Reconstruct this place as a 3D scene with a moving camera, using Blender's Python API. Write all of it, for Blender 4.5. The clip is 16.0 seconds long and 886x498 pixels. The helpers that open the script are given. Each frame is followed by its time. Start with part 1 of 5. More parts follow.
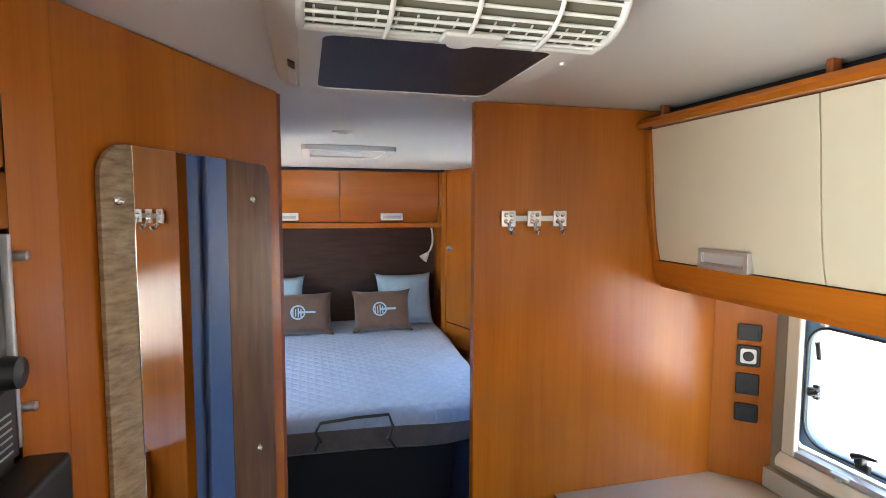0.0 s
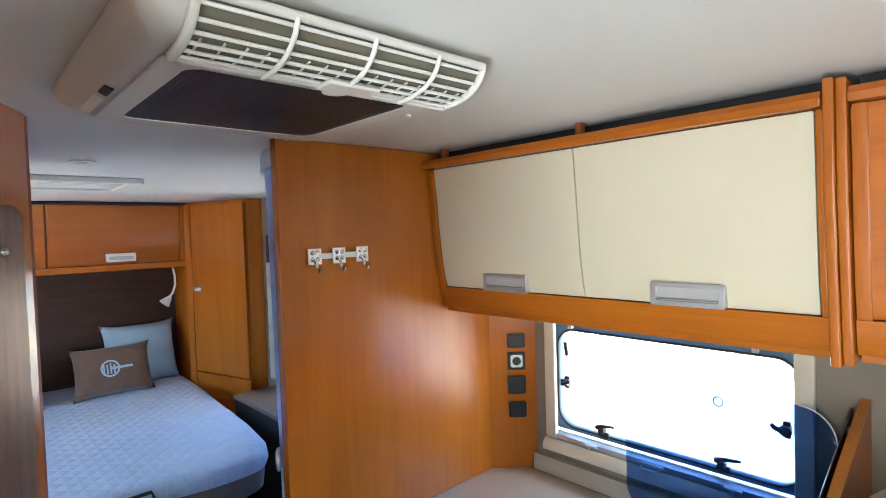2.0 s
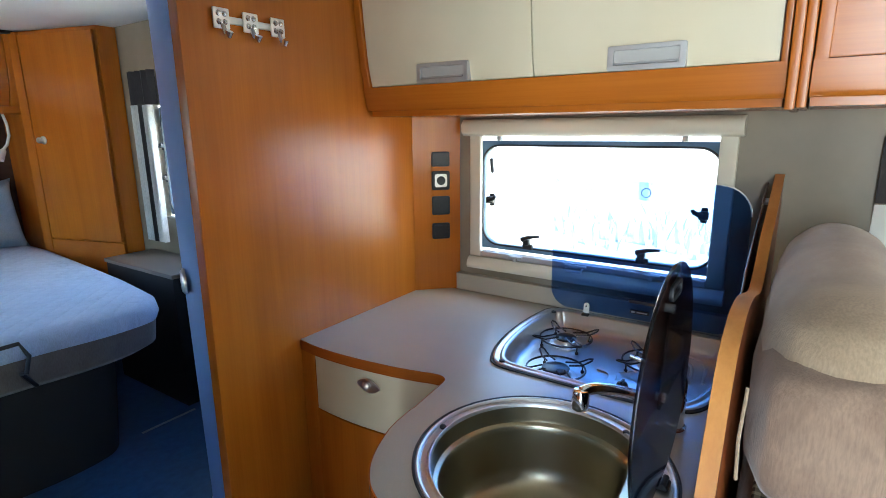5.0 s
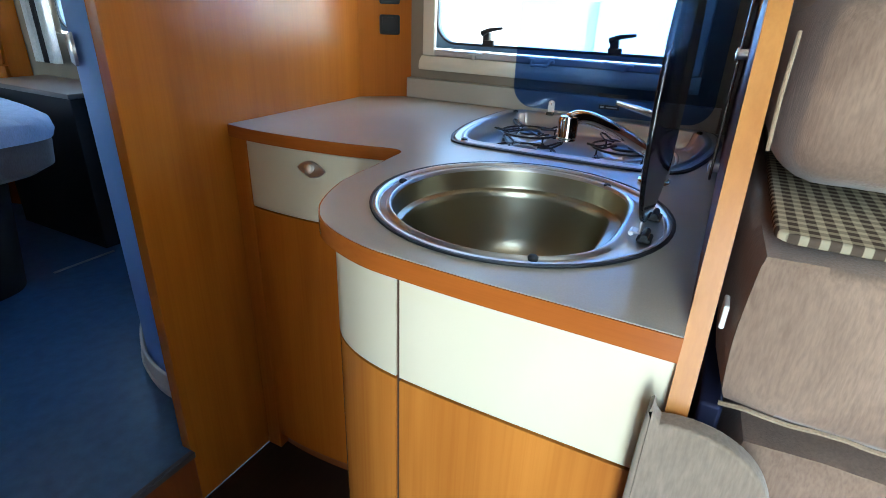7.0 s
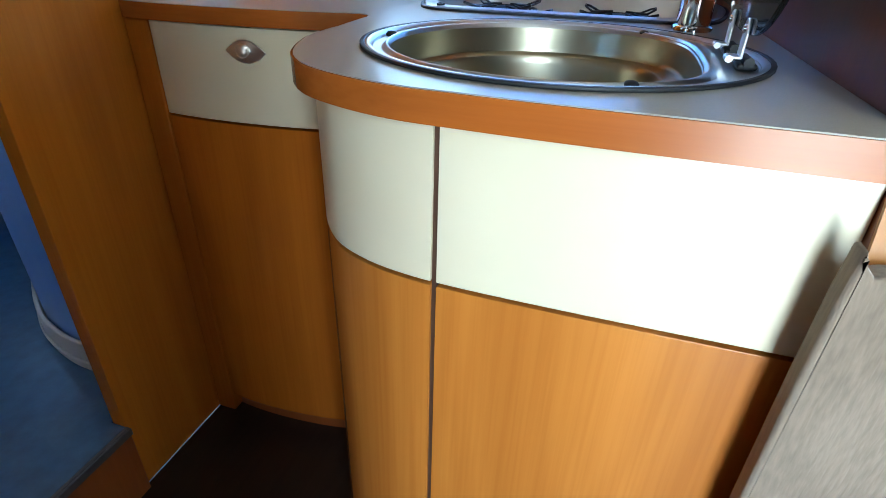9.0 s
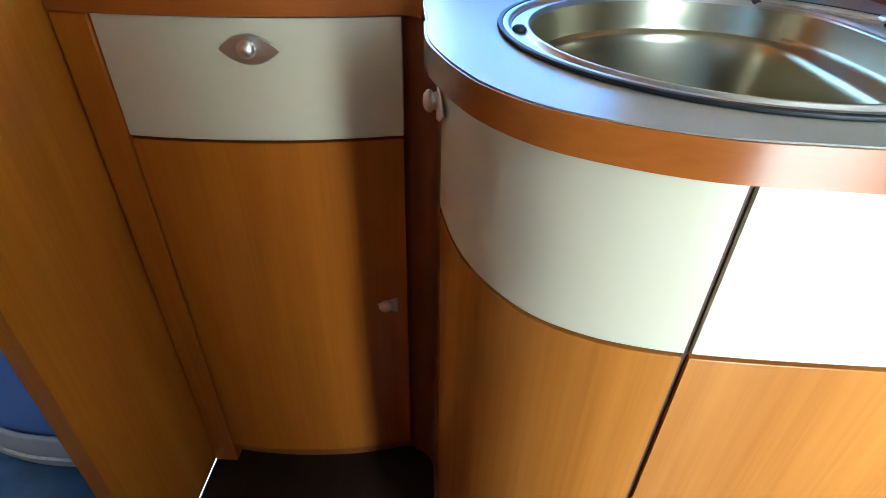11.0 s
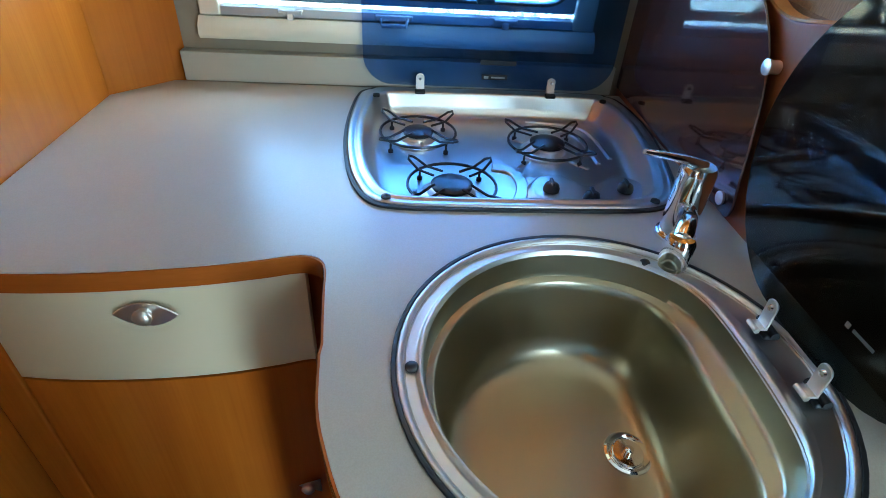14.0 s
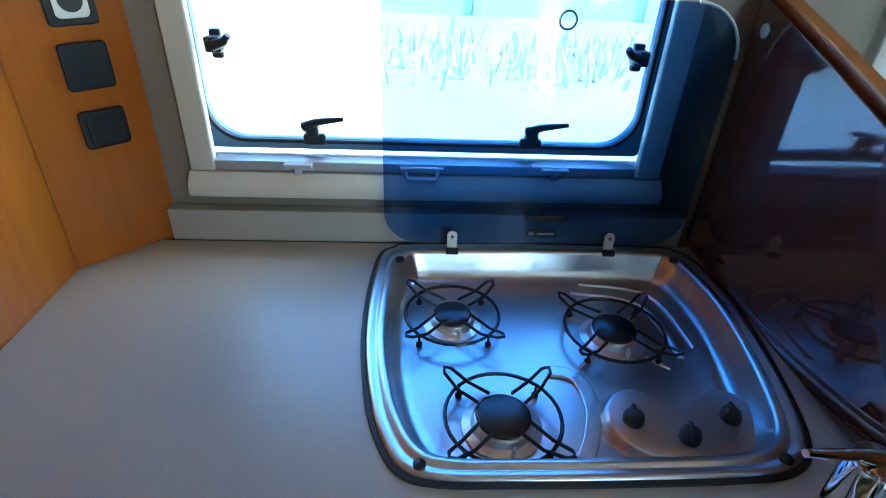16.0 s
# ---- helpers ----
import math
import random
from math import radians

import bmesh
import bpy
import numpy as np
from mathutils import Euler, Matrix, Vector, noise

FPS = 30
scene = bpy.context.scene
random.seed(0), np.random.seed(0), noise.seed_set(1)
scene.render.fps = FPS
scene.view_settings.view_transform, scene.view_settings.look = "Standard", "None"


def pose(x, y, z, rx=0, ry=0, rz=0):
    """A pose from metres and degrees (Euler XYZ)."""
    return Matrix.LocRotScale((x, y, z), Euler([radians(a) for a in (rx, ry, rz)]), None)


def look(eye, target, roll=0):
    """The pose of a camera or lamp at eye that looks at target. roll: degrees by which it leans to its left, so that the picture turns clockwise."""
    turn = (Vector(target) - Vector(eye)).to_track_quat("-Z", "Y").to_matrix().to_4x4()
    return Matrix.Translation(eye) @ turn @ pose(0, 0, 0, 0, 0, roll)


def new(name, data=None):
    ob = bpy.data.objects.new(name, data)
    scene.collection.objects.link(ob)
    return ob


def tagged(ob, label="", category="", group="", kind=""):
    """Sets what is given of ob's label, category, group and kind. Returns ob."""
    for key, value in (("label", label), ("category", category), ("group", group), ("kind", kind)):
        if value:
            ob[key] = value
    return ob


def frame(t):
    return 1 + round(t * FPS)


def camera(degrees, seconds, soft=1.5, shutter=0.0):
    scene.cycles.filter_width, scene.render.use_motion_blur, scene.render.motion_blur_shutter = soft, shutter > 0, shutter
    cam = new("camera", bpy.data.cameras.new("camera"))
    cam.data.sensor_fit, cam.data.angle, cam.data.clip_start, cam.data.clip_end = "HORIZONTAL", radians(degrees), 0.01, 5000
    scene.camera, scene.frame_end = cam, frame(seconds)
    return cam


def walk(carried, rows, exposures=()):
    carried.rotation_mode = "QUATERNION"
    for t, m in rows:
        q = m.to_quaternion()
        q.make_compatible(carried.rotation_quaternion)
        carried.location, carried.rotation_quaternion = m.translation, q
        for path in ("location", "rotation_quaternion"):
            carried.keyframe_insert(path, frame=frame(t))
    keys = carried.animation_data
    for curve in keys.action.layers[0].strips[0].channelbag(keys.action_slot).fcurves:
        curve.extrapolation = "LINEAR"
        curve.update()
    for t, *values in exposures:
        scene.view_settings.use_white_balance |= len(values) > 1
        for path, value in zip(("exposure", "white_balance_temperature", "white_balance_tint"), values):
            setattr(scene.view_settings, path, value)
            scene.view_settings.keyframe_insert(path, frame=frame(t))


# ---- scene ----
cam = camera(79.5, 16.0, 0.9)
PATH = [
    (0, (0.001, -0.05, 1.691), (0.502, 1.88, 1.53), 0.2),
    (0.5, (-0.018, -0.047, 1.699), (0.709, 1.813, 1.598), -0.3),
    (1, (-0.068, -0.019, 1.708), (0.886, 1.737, 1.628), -0.8),
    (1.5, (-0.118, 0.009, 1.71), (1.037, 1.64, 1.646), -1.2),
    (2, (-0.168, 0.024, 1.714), (1.194, 1.488, 1.646), -1.8),
    (2.5, (-0.2, 0.035, 1.707), (1.278, 1.379, 1.622), -2.5),
    (3, (-0.21, 0.057, 1.68), (1.382, 1.258, 1.53), -2.2),
    (3.2, (-0.209, 0.068, 1.662), (1.408, 1.23, 1.478), -2.1),
    (5.3, (-0.209, 0.213, 1.405), (1.392, 1.287, 0.874), -0.1),
    (5.5, (-0.206, 0.226, 1.381), (1.386, 1.28, 0.787), 0.2),
    (6, (-0.197, 0.237, 1.306), (1.4, 1.24, 0.64), 0.9),
    (6.5, (-0.19, 0.249, 1.233), (1.412, 1.175, 0.475), 1.6),
    (7, (-0.177, 0.26, 1.164), (1.447, 1.082, 0.336), 2.2),
    (7.5, (-0.167, 0.266, 1.1), (1.442, 1.039, 0.198), 1.6),
    (8, (-0.148, 0.303, 1.045), (1.485, 1.004, 0.127), 2.1),
    (8.5, (-0.122, 0.357, 1.012), (1.532, 0.95, 0.057), 2.3),
    (9, (-0.105, 0.426, 1.006), (1.559, 0.925, 0.014), 1.8),
    (9.2, (-0.099, 0.452, 0.999), (1.556, 0.911, -0.027), 1.9),
    (11.3, (0.024, 0.752, 1.042), (1.659, 0.695, -0.108), 1.9),
    (11.5, (0.043, 0.757, 1.054), (1.674, 0.633, -0.097), 2.3),
    (12, (0.075, 0.748, 1.09), (1.665, 0.517, -0.102), 3.0),
    (12.5, (0.097, 0.731, 1.134), (1.666, 0.494, -0.083), 3.1),
    (13, (0.117, 0.71, 1.19), (1.678, 0.471, -0.037), 3.6),
    (13.5, (0.14, 0.697, 1.249), (1.707, 0.506, 0.02), 3.7),
    (14, (0.176, 0.689, 1.293), (1.779, 0.537, 0.107), 4.0),
    (14.5, (0.213, 0.694, 1.324), (1.853, 0.579, 0.186), 4.1),
    (15, (0.261, 0.697, 1.34), (1.926, 0.596, 0.237), 4.3),
    (15.5, (0.341, 0.7, 1.351), (2.025, 0.6, 0.277), 3.9),
    (16, (0.459, 0.72, 1.373), (2.164, 0.612, 0.332), 2.7),
]
walk(cam, [(t, look(eye, target, roll)) for t, eye, target, roll in PATH], [
    (0.0, 3.9, 6350, 8), (0.9, 3.67, 5900, 6), (2.4, 3.8, 5850, 6), (3.2, 3.62, 5800, 5), (5.5, 3.68, 5700, 1), (8.0, 3.72, 5600, -2), (9.5, 3.85, 5650, -2), (11.5, 4.5, 5550, -6), (12.5, 4.78, 5450, -9), (13.5, 4.46, 5400, -12), (14.5, 4.08, 5050, -11), (16.0, 3.38, 4750, -8)])

# ---- light ----
world = bpy.data.worlds.new("world")
scene.world = world
world.use_nodes = True
wn = world.node_tree
sky = wn.nodes.new("ShaderNodeTexSky")
sky.sky_type, sky.sun_disc = "NISHITA", False
sky.sun_elevation, sky.sun_rotation, sky.ozone_density = radians(48), radians(160), 0.0
wn.links.new(sky.outputs[0], wn.nodes["Background"].inputs[0])
wn.nodes["Background"].inputs[1].default_value = 0.15
sun = new("sun", bpy.data.lights.new("sun", "SUN"))
sun.data.energy, sun.data.angle, sun.data.color = 4.2, radians(0.5), (1.0, 0.95, 0.87)
sun.matrix_world = look((0, 0, 0), (0.20, 0.62, -0.74))

# the sky's light through the open doorway
lamp_data = bpy.data.lights.new("doorway_light", "AREA")
lamp_data.shape, lamp_data.size, lamp_data.size_y, lamp_data.energy, lamp_data.color = "RECTANGLE", 0.36, 1.66, 2.1, (0.93, 0.97, 1.0)
new("doorway_light", lamp_data).matrix_world = look((-1.03, -0.10, 0.92), (0.4, -0.10, 0.92))


# ---- materials ----
def mat(name, color, rough=0.5, metal=0.0, spec=0.5, coat=0.0):
    m = bpy.data.materials.new(name)
    m.use_nodes = True
    b = m.node_tree.nodes["Principled BSDF"]
    b.inputs["Base Color"].default_value = (*color, 1)
    b.inputs["Roughness"].default_value = rough
    b.inputs["Metallic"].default_value = metal
    b.inputs["Specular IOR Level"].default_value = spec
    b.inputs["Coat Weight"].default_value = coat
    b.inputs["Coat Roughness"].default_value = 0.12
    return m


def texco(m, scale):
    t = m.node_tree
    c = t.nodes.new("ShaderNodeTexCoord")
    v = t.nodes.new("ShaderNodeVectorMath")
    v.operation = "MULTIPLY"
    v.inputs[1].default_value = scale
    t.links.new(c.outputs["Object"], v.inputs[0])
    return v.outputs[0]


def noise_of(m, scale, detail=4.0, rough=0.55, distortion=0.0):
    t = m.node_tree
    n = t.nodes.new("ShaderNodeTexNoise")
    n.inputs["Scale"].default_value = 1.0
    n.inputs["Detail"].default_value = detail
    n.inputs["Roughness"].default_value = rough
    n.inputs["Distortion"].default_value = distortion
    t.links.new(texco(m, scale), n.inputs["Vector"])
    return n.outputs["Fac"]


def ramp(m, fac, stops):
    t = m.node_tree
    r = t.nodes.new("ShaderNodeValToRGB")
    e = r.color_ramp.elements
    while len(e) < len(stops):
        e.new(0.5)
    for k, (p, c) in zip(e, stops):
        k.position, k.color = p, (*c, 1)
    t.links.new(fac, r.inputs[0])
    return r.outputs[0]


def mix(m, a, b, fac, mode="MIX"):
    t = m.node_tree
    n = t.nodes.new("ShaderNodeMix")
    n.data_type, n.blend_type = "RGBA", mode
    for sock, v in ((n.inputs[6], a), (n.inputs[7], b), (n.inputs[0], fac)):
        if isinstance(v, (tuple, float, int)):
            sock.default_value = (*v, 1) if isinstance(v, tuple) else v
        else:
            t.links.new(v, sock)
    return n.outputs[2]


def bump(m, height, strength, dist=0.002):
    t = m.node_tree
    n = t.nodes.new("ShaderNodeBump")
    n.inputs["Strength"].default_value, n.inputs["Distance"].default_value = strength, dist
    t.links.new(height, n.inputs["Height"])
    t.links.new(n.outputs[0], t.nodes["Principled BSDF"].inputs["Normal"])


def base(m, out, slot="Base Color"):
    m.node_tree.links.new(out, m.node_tree.nodes["Principled BSDF"].inputs[slot])
    return m


def rough_var(m, fac, lo, hi):
    base(m, ramp(m, fac, [(0.3, (lo,) * 3), (0.7, (hi,) * 3)]), "Roughness")


def wood(name, along, dark, light, rough=0.24):
    """Pear-wood laminate with its grain along one axis."""
    m = mat(name, light, rough, spec=0.45)
    fine, broad = [190.0, 190.0, 190.0], [9.0, 9.0, 9.0]
    fine["xyz".index(along)], broad["xyz".index(along)] = 3.5, 0.7
    streak = noise_of(m, broad, 3, 0.6, 0.6)
    grain = noise_of(m, fine, 3, 0.6)
    mid = tuple((a + b) / 2 for a, b in zip(dark, light))
    c = ramp(m, streak, [(0.28, dark), (0.5, mid), (0.72, light)])
    g = ramp(m, grain, [(0.35, (0.93, 0.90, 0.87)), (0.6, (1.0, 1.0, 1.0))])
    base(m, mix(m, c, g, 1.0, "MULTIPLY"))
    bump(m, grain, 0.06, 0.0006)
    return m


def glass(name, tint, gloss_rough=0.02):
    """A pane: it lets tinted light through, and mirrors by its angle."""
    m = bpy.data.materials.new(name)
    m.use_nodes = True
    t = m.node_tree
    t.nodes.remove(t.nodes["Principled BSDF"])
    tr, gl, fr, mx, po, ad = (t.nodes.new("ShaderNode" + k) for k in ("BsdfTransparent", "BsdfGlossy", "LayerWeight", "MixShader", "Math", "Math"))
    tr.inputs[0].default_value = (*tint, 1)
    gl.inputs["Roughness"].default_value = gloss_rough
    fr.inputs[0].default_value = 0.5
    po.operation, ad.operation = "POWER", "MULTIPLY_ADD"
    po.inputs[1].default_value, ad.inputs[1].default_value, ad.inputs[2].default_value = 5.0, 0.8, 0.03
    t.links.new(fr.outputs["Facing"], po.inputs[0])
    t.links.new(po.outputs[0], ad.inputs[0])
    t.links.new(ad.outputs[0], mx.inputs[0])
    t.links.new(tr.outputs[0], mx.inputs[1])
    t.links.new(gl.outputs[0], mx.inputs[2])
    t.links.new(mx.outputs[0], t.nodes["Material Output"].inputs[0])
    return m


W_DARK, W_LIGHT = (0.355, 0.098, 0.009), (0.475, 0.150, 0.013)
WOOD_Z = wood("pear_wood_upright", "z", W_DARK, W_LIGHT)
WOOD_Y = wood("pear_wood_lengthwise", "y", W_DARK, W_LIGHT)
WOOD_X = wood("pear_wood_crosswise", "x", W_DARK, W_LIGHT)
WOOD_PALE = wood("pear_wood_pale_edge", "z", (0.37, 0.148, 0.031), (0.50, 0.228, 0.056), 0.34)
WOOD_HONEY = wood("pear_wood_honey_doors", "z", (0.37, 0.125, 0.018), (0.53, 0.205, 0.033), 0.26)
WOOD_EDGE = wood("pear_wood_edge_band", "y", (0.26, 0.066, 0.010), (0.42, 0.125, 0.018), 0.26)
# the same pear wood, darkened in colour for parts that lie in shade
WOOD_SHADED = wood("pear_wood_shaded", "z", (0.17, 0.042, 0.009), (0.28, 0.075, 0.014), 0.36)
CREAM = mat("cream_laminate", (0.66, 0.60, 0.40), 0.28, spec=0.5)
base(CREAM, ramp(CREAM, noise_of(CREAM, (3, 3, 3), 3), [(0.3, (0.635, 0.58, 0.425)), (0.7, (0.69, 0.635, 0.485))]))
bump(CREAM, noise_of(CREAM, (400, 400, 400), 2), 0.05, 0.0005)
CEIL = mat("ceiling_board", (0.72, 0.72, 0.68), 0.55)
base(CEIL, ramp(CEIL, noise_of(CEIL, (2.2, 2.2, 2.2), 4), [(0.3, (0.70, 0.70, 0.66)), (0.7, (0.75, 0.75, 0.71))]))
bump(CEIL, noise_of(CEIL, (260, 260, 260), 2), 0.12, 0.0006)
WALL = mat("wall_vinyl", (0.34, 0.29, 0.22), 0.5)
base(WALL, ramp(WALL, noise_of(WALL, (4, 4, 4), 5), [(0.3, (0.20, 0.168, 0.12)), (0.7, (0.26, 0.22, 0.16))]))
bump(WALL, noise_of(WALL, (330, 330, 330), 3), 0.15, 0.0006)
COUNTER = mat("worktop_laminate", (0.36, 0.34, 0.30), 0.31, spec=0.6)
base(COUNTER, mix(COUNTER, ramp(COUNTER, noise_of(COUNTER, (700, 700, 700), 2), [(0.3, (0.385, 0.352, 0.290)), (0.7, (0.425, 0.392, 0.325))]),
                  ramp(COUNTER, noise_of(COUNTER, (6, 6, 6), 4), [(0.3, (0.92,) * 3), (0.7, (1.0,) * 3)]), 1.0, "MULTIPLY"))
bump(COUNTER, noise_of(COUNTER, (500, 500, 500), 2), 0.025, 0.0005)
STEEL = mat("brushed_steel", (0.62, 0.61, 0.58), 0.28, 1.0)
# steel darkened and warmed in colour for the dark room and wood it reflects
BOWL = mat("satin_bowl_with_reflected_tone", (0.42, 0.38, 0.275), 0.30, 1.0)
RIMSTEEL = mat("pressed_rim_steel", (0.60, 0.60, 0.58), 0.36, 1.0)
PODSTEEL = mat("brushed_control_plate", (0.50, 0.50, 0.50), 0.34, 1.0)
PANSTEEL = mat("polished_pan_steel", (0.60, 0.60, 0.59), 0.30, 1.0)
CHROME = mat("chrome", (0.82, 0.82, 0.83), 0.06, 1.0)
SATIN = mat("satin_nickel", (0.80, 0.79, 0.77), 0.36, 1.0)
ALU = mat("anodised_aluminium", (0.52, 0.52, 0.53), 0.42, 0.7)
# real rubber parts, and black backing where gaps lie in shade
RUBBER_AND_SHADE = mat("black_rubber_and_shade", (0.012, 0.013, 0.016), 0.5)
BLACK = mat("black_plastic", (0.016, 0.016, 0.017), 0.38)
GREYP = mat("grey_plastic", (0.42, 0.42, 0.41), 0.45)
WHITEP = mat("white_plastic", (0.74, 0.73, 0.68), 0.35)
ACWHITE = mat("aircon_casing", (0.66, 0.65, 0.60), 0.42)
bump(ACWHITE, noise_of(ACWHITE, (350, 350, 350), 2), 0.08, 0.0005)
ACDARK = mat("aircon_filter_mesh", (0.012, 0.015, 0.022), 0.4)
BLIND = mat("cream_blind_frame", (0.58, 0.54, 0.43), 0.36)
BLUEGREY = mat("window_inner_frame", (0.10, 0.17, 0.26), 0.3)
LAV = mat("lavender_shower_panel", (0.27, 0.28, 0.46), 0.35)
base(LAV, ramp(LAV, noise_of(LAV, (5, 5, 2), 3), [(0.3, (0.17, 0.31, 0.70)), (0.7, (0.23, 0.39, 0.78))]))
VINYL = mat("dark_vinyl_with_blue_light", (0.030, 0.034, 0.045), 0.42)
# the blue cast of the light is put into the dark vinyl's colour
base(VINYL, ramp(VINYL, noise_of(VINYL, (30, 30, 30), 6), [(0.3, (0.034, 0.082, 0.172)), (0.7, (0.052, 0.122, 0.245))]))
rough_var(VINYL, noise_of(VINYL, (14, 14, 14), 5), 0.28, 0.38)
FLOORM = mat("dark_wood_floor", (0.05, 0.026, 0.016), 0.42)
base(FLOORM, ramp(FLOORM, noise_of(FLOORM, (4, 60, 4), 5), [(0.3, (0.010, 0.007, 0.006)), (0.7, (0.021, 0.013, 0.010))]))
HEAD = mat("brown_headboard_fabric", (0.075, 0.032, 0.022), 0.75)
base(HEAD, ramp(HEAD, noise_of(HEAD, (6, 6, 40), 5), [(0.3, (0.034, 0.014, 0.010)), (0.7, (0.060, 0.026, 0.018))]))
bump(HEAD, noise_of(HEAD, (240, 240, 240), 3), 0.4, 0.001)


def cloth(name, a, b, weave=420.0, sheen=0.3, strength=0.4):
    m = mat(name, a, 0.9, spec=0.2)
    m.node_tree.nodes["Principled BSDF"].inputs["Sheen Weight"].default_value = sheen
    base(m, mix(m, ramp(m, noise_of(m, (9, 9, 9), 5, 0.6, 0.8), [(0.3, a), (0.7, b)]),
                ramp(m, noise_of(m, (weave, weave, weave / 6), 2), [(0.3, (0.78,) * 3), (0.65, (1.0,) * 3)]), 1.0, "MULTIPLY"))
    bump(m, noise_of(m, (weave, weave, weave / 6), 3), strength, 0.0015)
    return m


VELOUR = cloth("taupe_velour", (0.18, 0.118, 0.083), (0.27, 0.185, 0.132))
VELTAN = cloth("tan_velour", (0.25, 0.18, 0.115), (0.36, 0.27, 0.18))
BOARDCLOTH = cloth("taupe_felt", (0.20, 0.155, 0.115), (0.265, 0.21, 0.16), 300, 0.25)
BROWNCLOTH = cloth("brown_cushion_cloth", (0.13, 0.075, 0.052), (0.17, 0.10, 0.07))
PILLOWC = cloth("pale_blue_cotton", (0.34, 0.47, 0.60), (0.42, 0.55, 0.68), 600, 0.1, 0.2)
CURTC = cloth("white_curtain_cloth", (0.62, 0.62, 0.60), (0.72, 0.72, 0.70), 500, 0.1, 0.2)
CURTD = cloth("charcoal_curtain_band", (0.035, 0.033, 0.034), (0.055, 0.05, 0.05), 500, 0.1, 0.2)
TAUPE = cloth("grey_brown_mattress", (0.15, 0.125, 0.105), (0.20, 0.17, 0.145))
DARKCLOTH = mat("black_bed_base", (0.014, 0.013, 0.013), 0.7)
SHEET = cloth("blue_white_quilt", (0.47, 0.56, 0.72), (0.55, 0.64, 0.79), 500, 0.1, 0.15)


def quilted(m, k):
    """Diagonal quilting lines, raised between the seams."""
    t = m.node_tree
    waves = []
    for way in ((k, k, 0), (k, -k, 0)):
        d = t.nodes.new("ShaderNodeVectorMath")
        d.operation = "DOT_PRODUCT"
        d.inputs[1].default_value = way
        t.links.new(texco(m, (1, 1, 1)), d.inputs[0])
        s = t.nodes.new("ShaderNodeMath")
        s.operation = "SINE"
        t.links.new(d.outputs["Value"], s.inputs[0])
        a = t.nodes.new("ShaderNodeMath")
        a.operation = "ABSOLUTE"
        t.links.new(s.outputs[0], a.inputs[0])
        waves.append(a.outputs[0])
    mn = t.nodes.new("ShaderNodeMath")
    mn.operation = "MINIMUM"
    t.links.new(waves[0], mn.inputs[0])
    t.links.new(waves[1], mn.inputs[1])
    bump(m, mn.outputs[0], 0.8, 0.006)


quilted(SHEET, 40.0)


def checked(name):
    """Woven check of cream and dark threads, about 12 mm."""
    m = mat(name, (0.2, 0.18, 0.12), 0.9, spec=0.2)
    t = m.node_tree
    sep = t.nodes.new("ShaderNodeSeparateXYZ")
    t.links.new(texco(m, (430, 430, 430)), sep.inputs[0])
    out = []
    for axis in (0, 1):
        s = t.nodes.new("ShaderNodeMath")
        s.operation = "SINE"
        t.links.new(sep.outputs[axis], s.inputs[0])
        out.append(ramp(m, s.outputs[0], [(0.0, (0.07, 0.05, 0.035)), (0.35, (0.50, 0.44, 0.30))]))
    base(m, mix(m, out[0], out[1], 0.5))
    bump(m, noise_of(m, (500, 500, 500), 2), 0.4, 0.001)
    return m


CHECK = checked("checked_upholstery")
BLINDCLOTH = mat("translucent_blind_cloth", (0.66, 0.66, 0.64), 0.9)
bt = BLINDCLOTH.node_tree
tl, ms = bt.nodes.new("ShaderNodeBsdfTranslucent"), bt.nodes.new("ShaderNodeMixShader")
tl.inputs[0].default_value, ms.inputs[0].default_value = (0.66, 0.66, 0.64, 1), 0.45
bt.links.new(bt.nodes["Principled BSDF"].outputs[0], ms.inputs[1])
bt.links.new(tl.outputs[0], ms.inputs[2])
bt.links.new(ms.outputs[0], bt.nodes["Material Output"].inputs[0])
MIRROR = mat("mirror", (0.86, 0.87, 0.86), 0.02, 1.0)
ETCHED = mat("etched_mirror_band", (0.40, 0.33, 0.25), 0.45, 0.4)
bump(ETCHED, noise_of(ETCHED, (60, 60, 260), 5), 0.8, 0.004)
base(ETCHED, ramp(ETCHED, noise_of(ETCHED, (30, 30, 120), 5), [(0.3, (0.26, 0.175, 0.095)), (0.7, (0.50, 0.385, 0.245))]))
BROWNBAND = mat("brown_etched_mirror_band", (0.16, 0.085, 0.045), 0.4, 0.45)
base(BROWNBAND, ramp(BROWNBAND, noise_of(BROWNBAND, (45, 45, 6), 5), [(0.3, (0.15, 0.074, 0.033)), (0.7, (0.25, 0.135, 0.066))]))
bump(BROWNBAND, noise_of(BROWNBAND, (160, 160, 40), 4), 0.2, 0.001)
PANE = glass("clear_pane", (0.97, 0.98, 0.98))
LIDGLASS = glass("blue_smoked_lid_glass", (0.48, 0.62, 0.84))
SINKGLASS = glass("smoked_sink_lid_glass", (0.22, 0.26, 0.30), 0.05)
SPLASH = mat("brown_smoked_splash_glass", (0.055, 0.019, 0.011), 0.05, spec=0.6, coat=0.3)
ENAMEL = mat("black_enamel_wire", (0.010, 0.010, 0.012), 0.3)
GRAVEL = mat("pale_gravel", (0.42, 0.37, 0.29), 0.95)
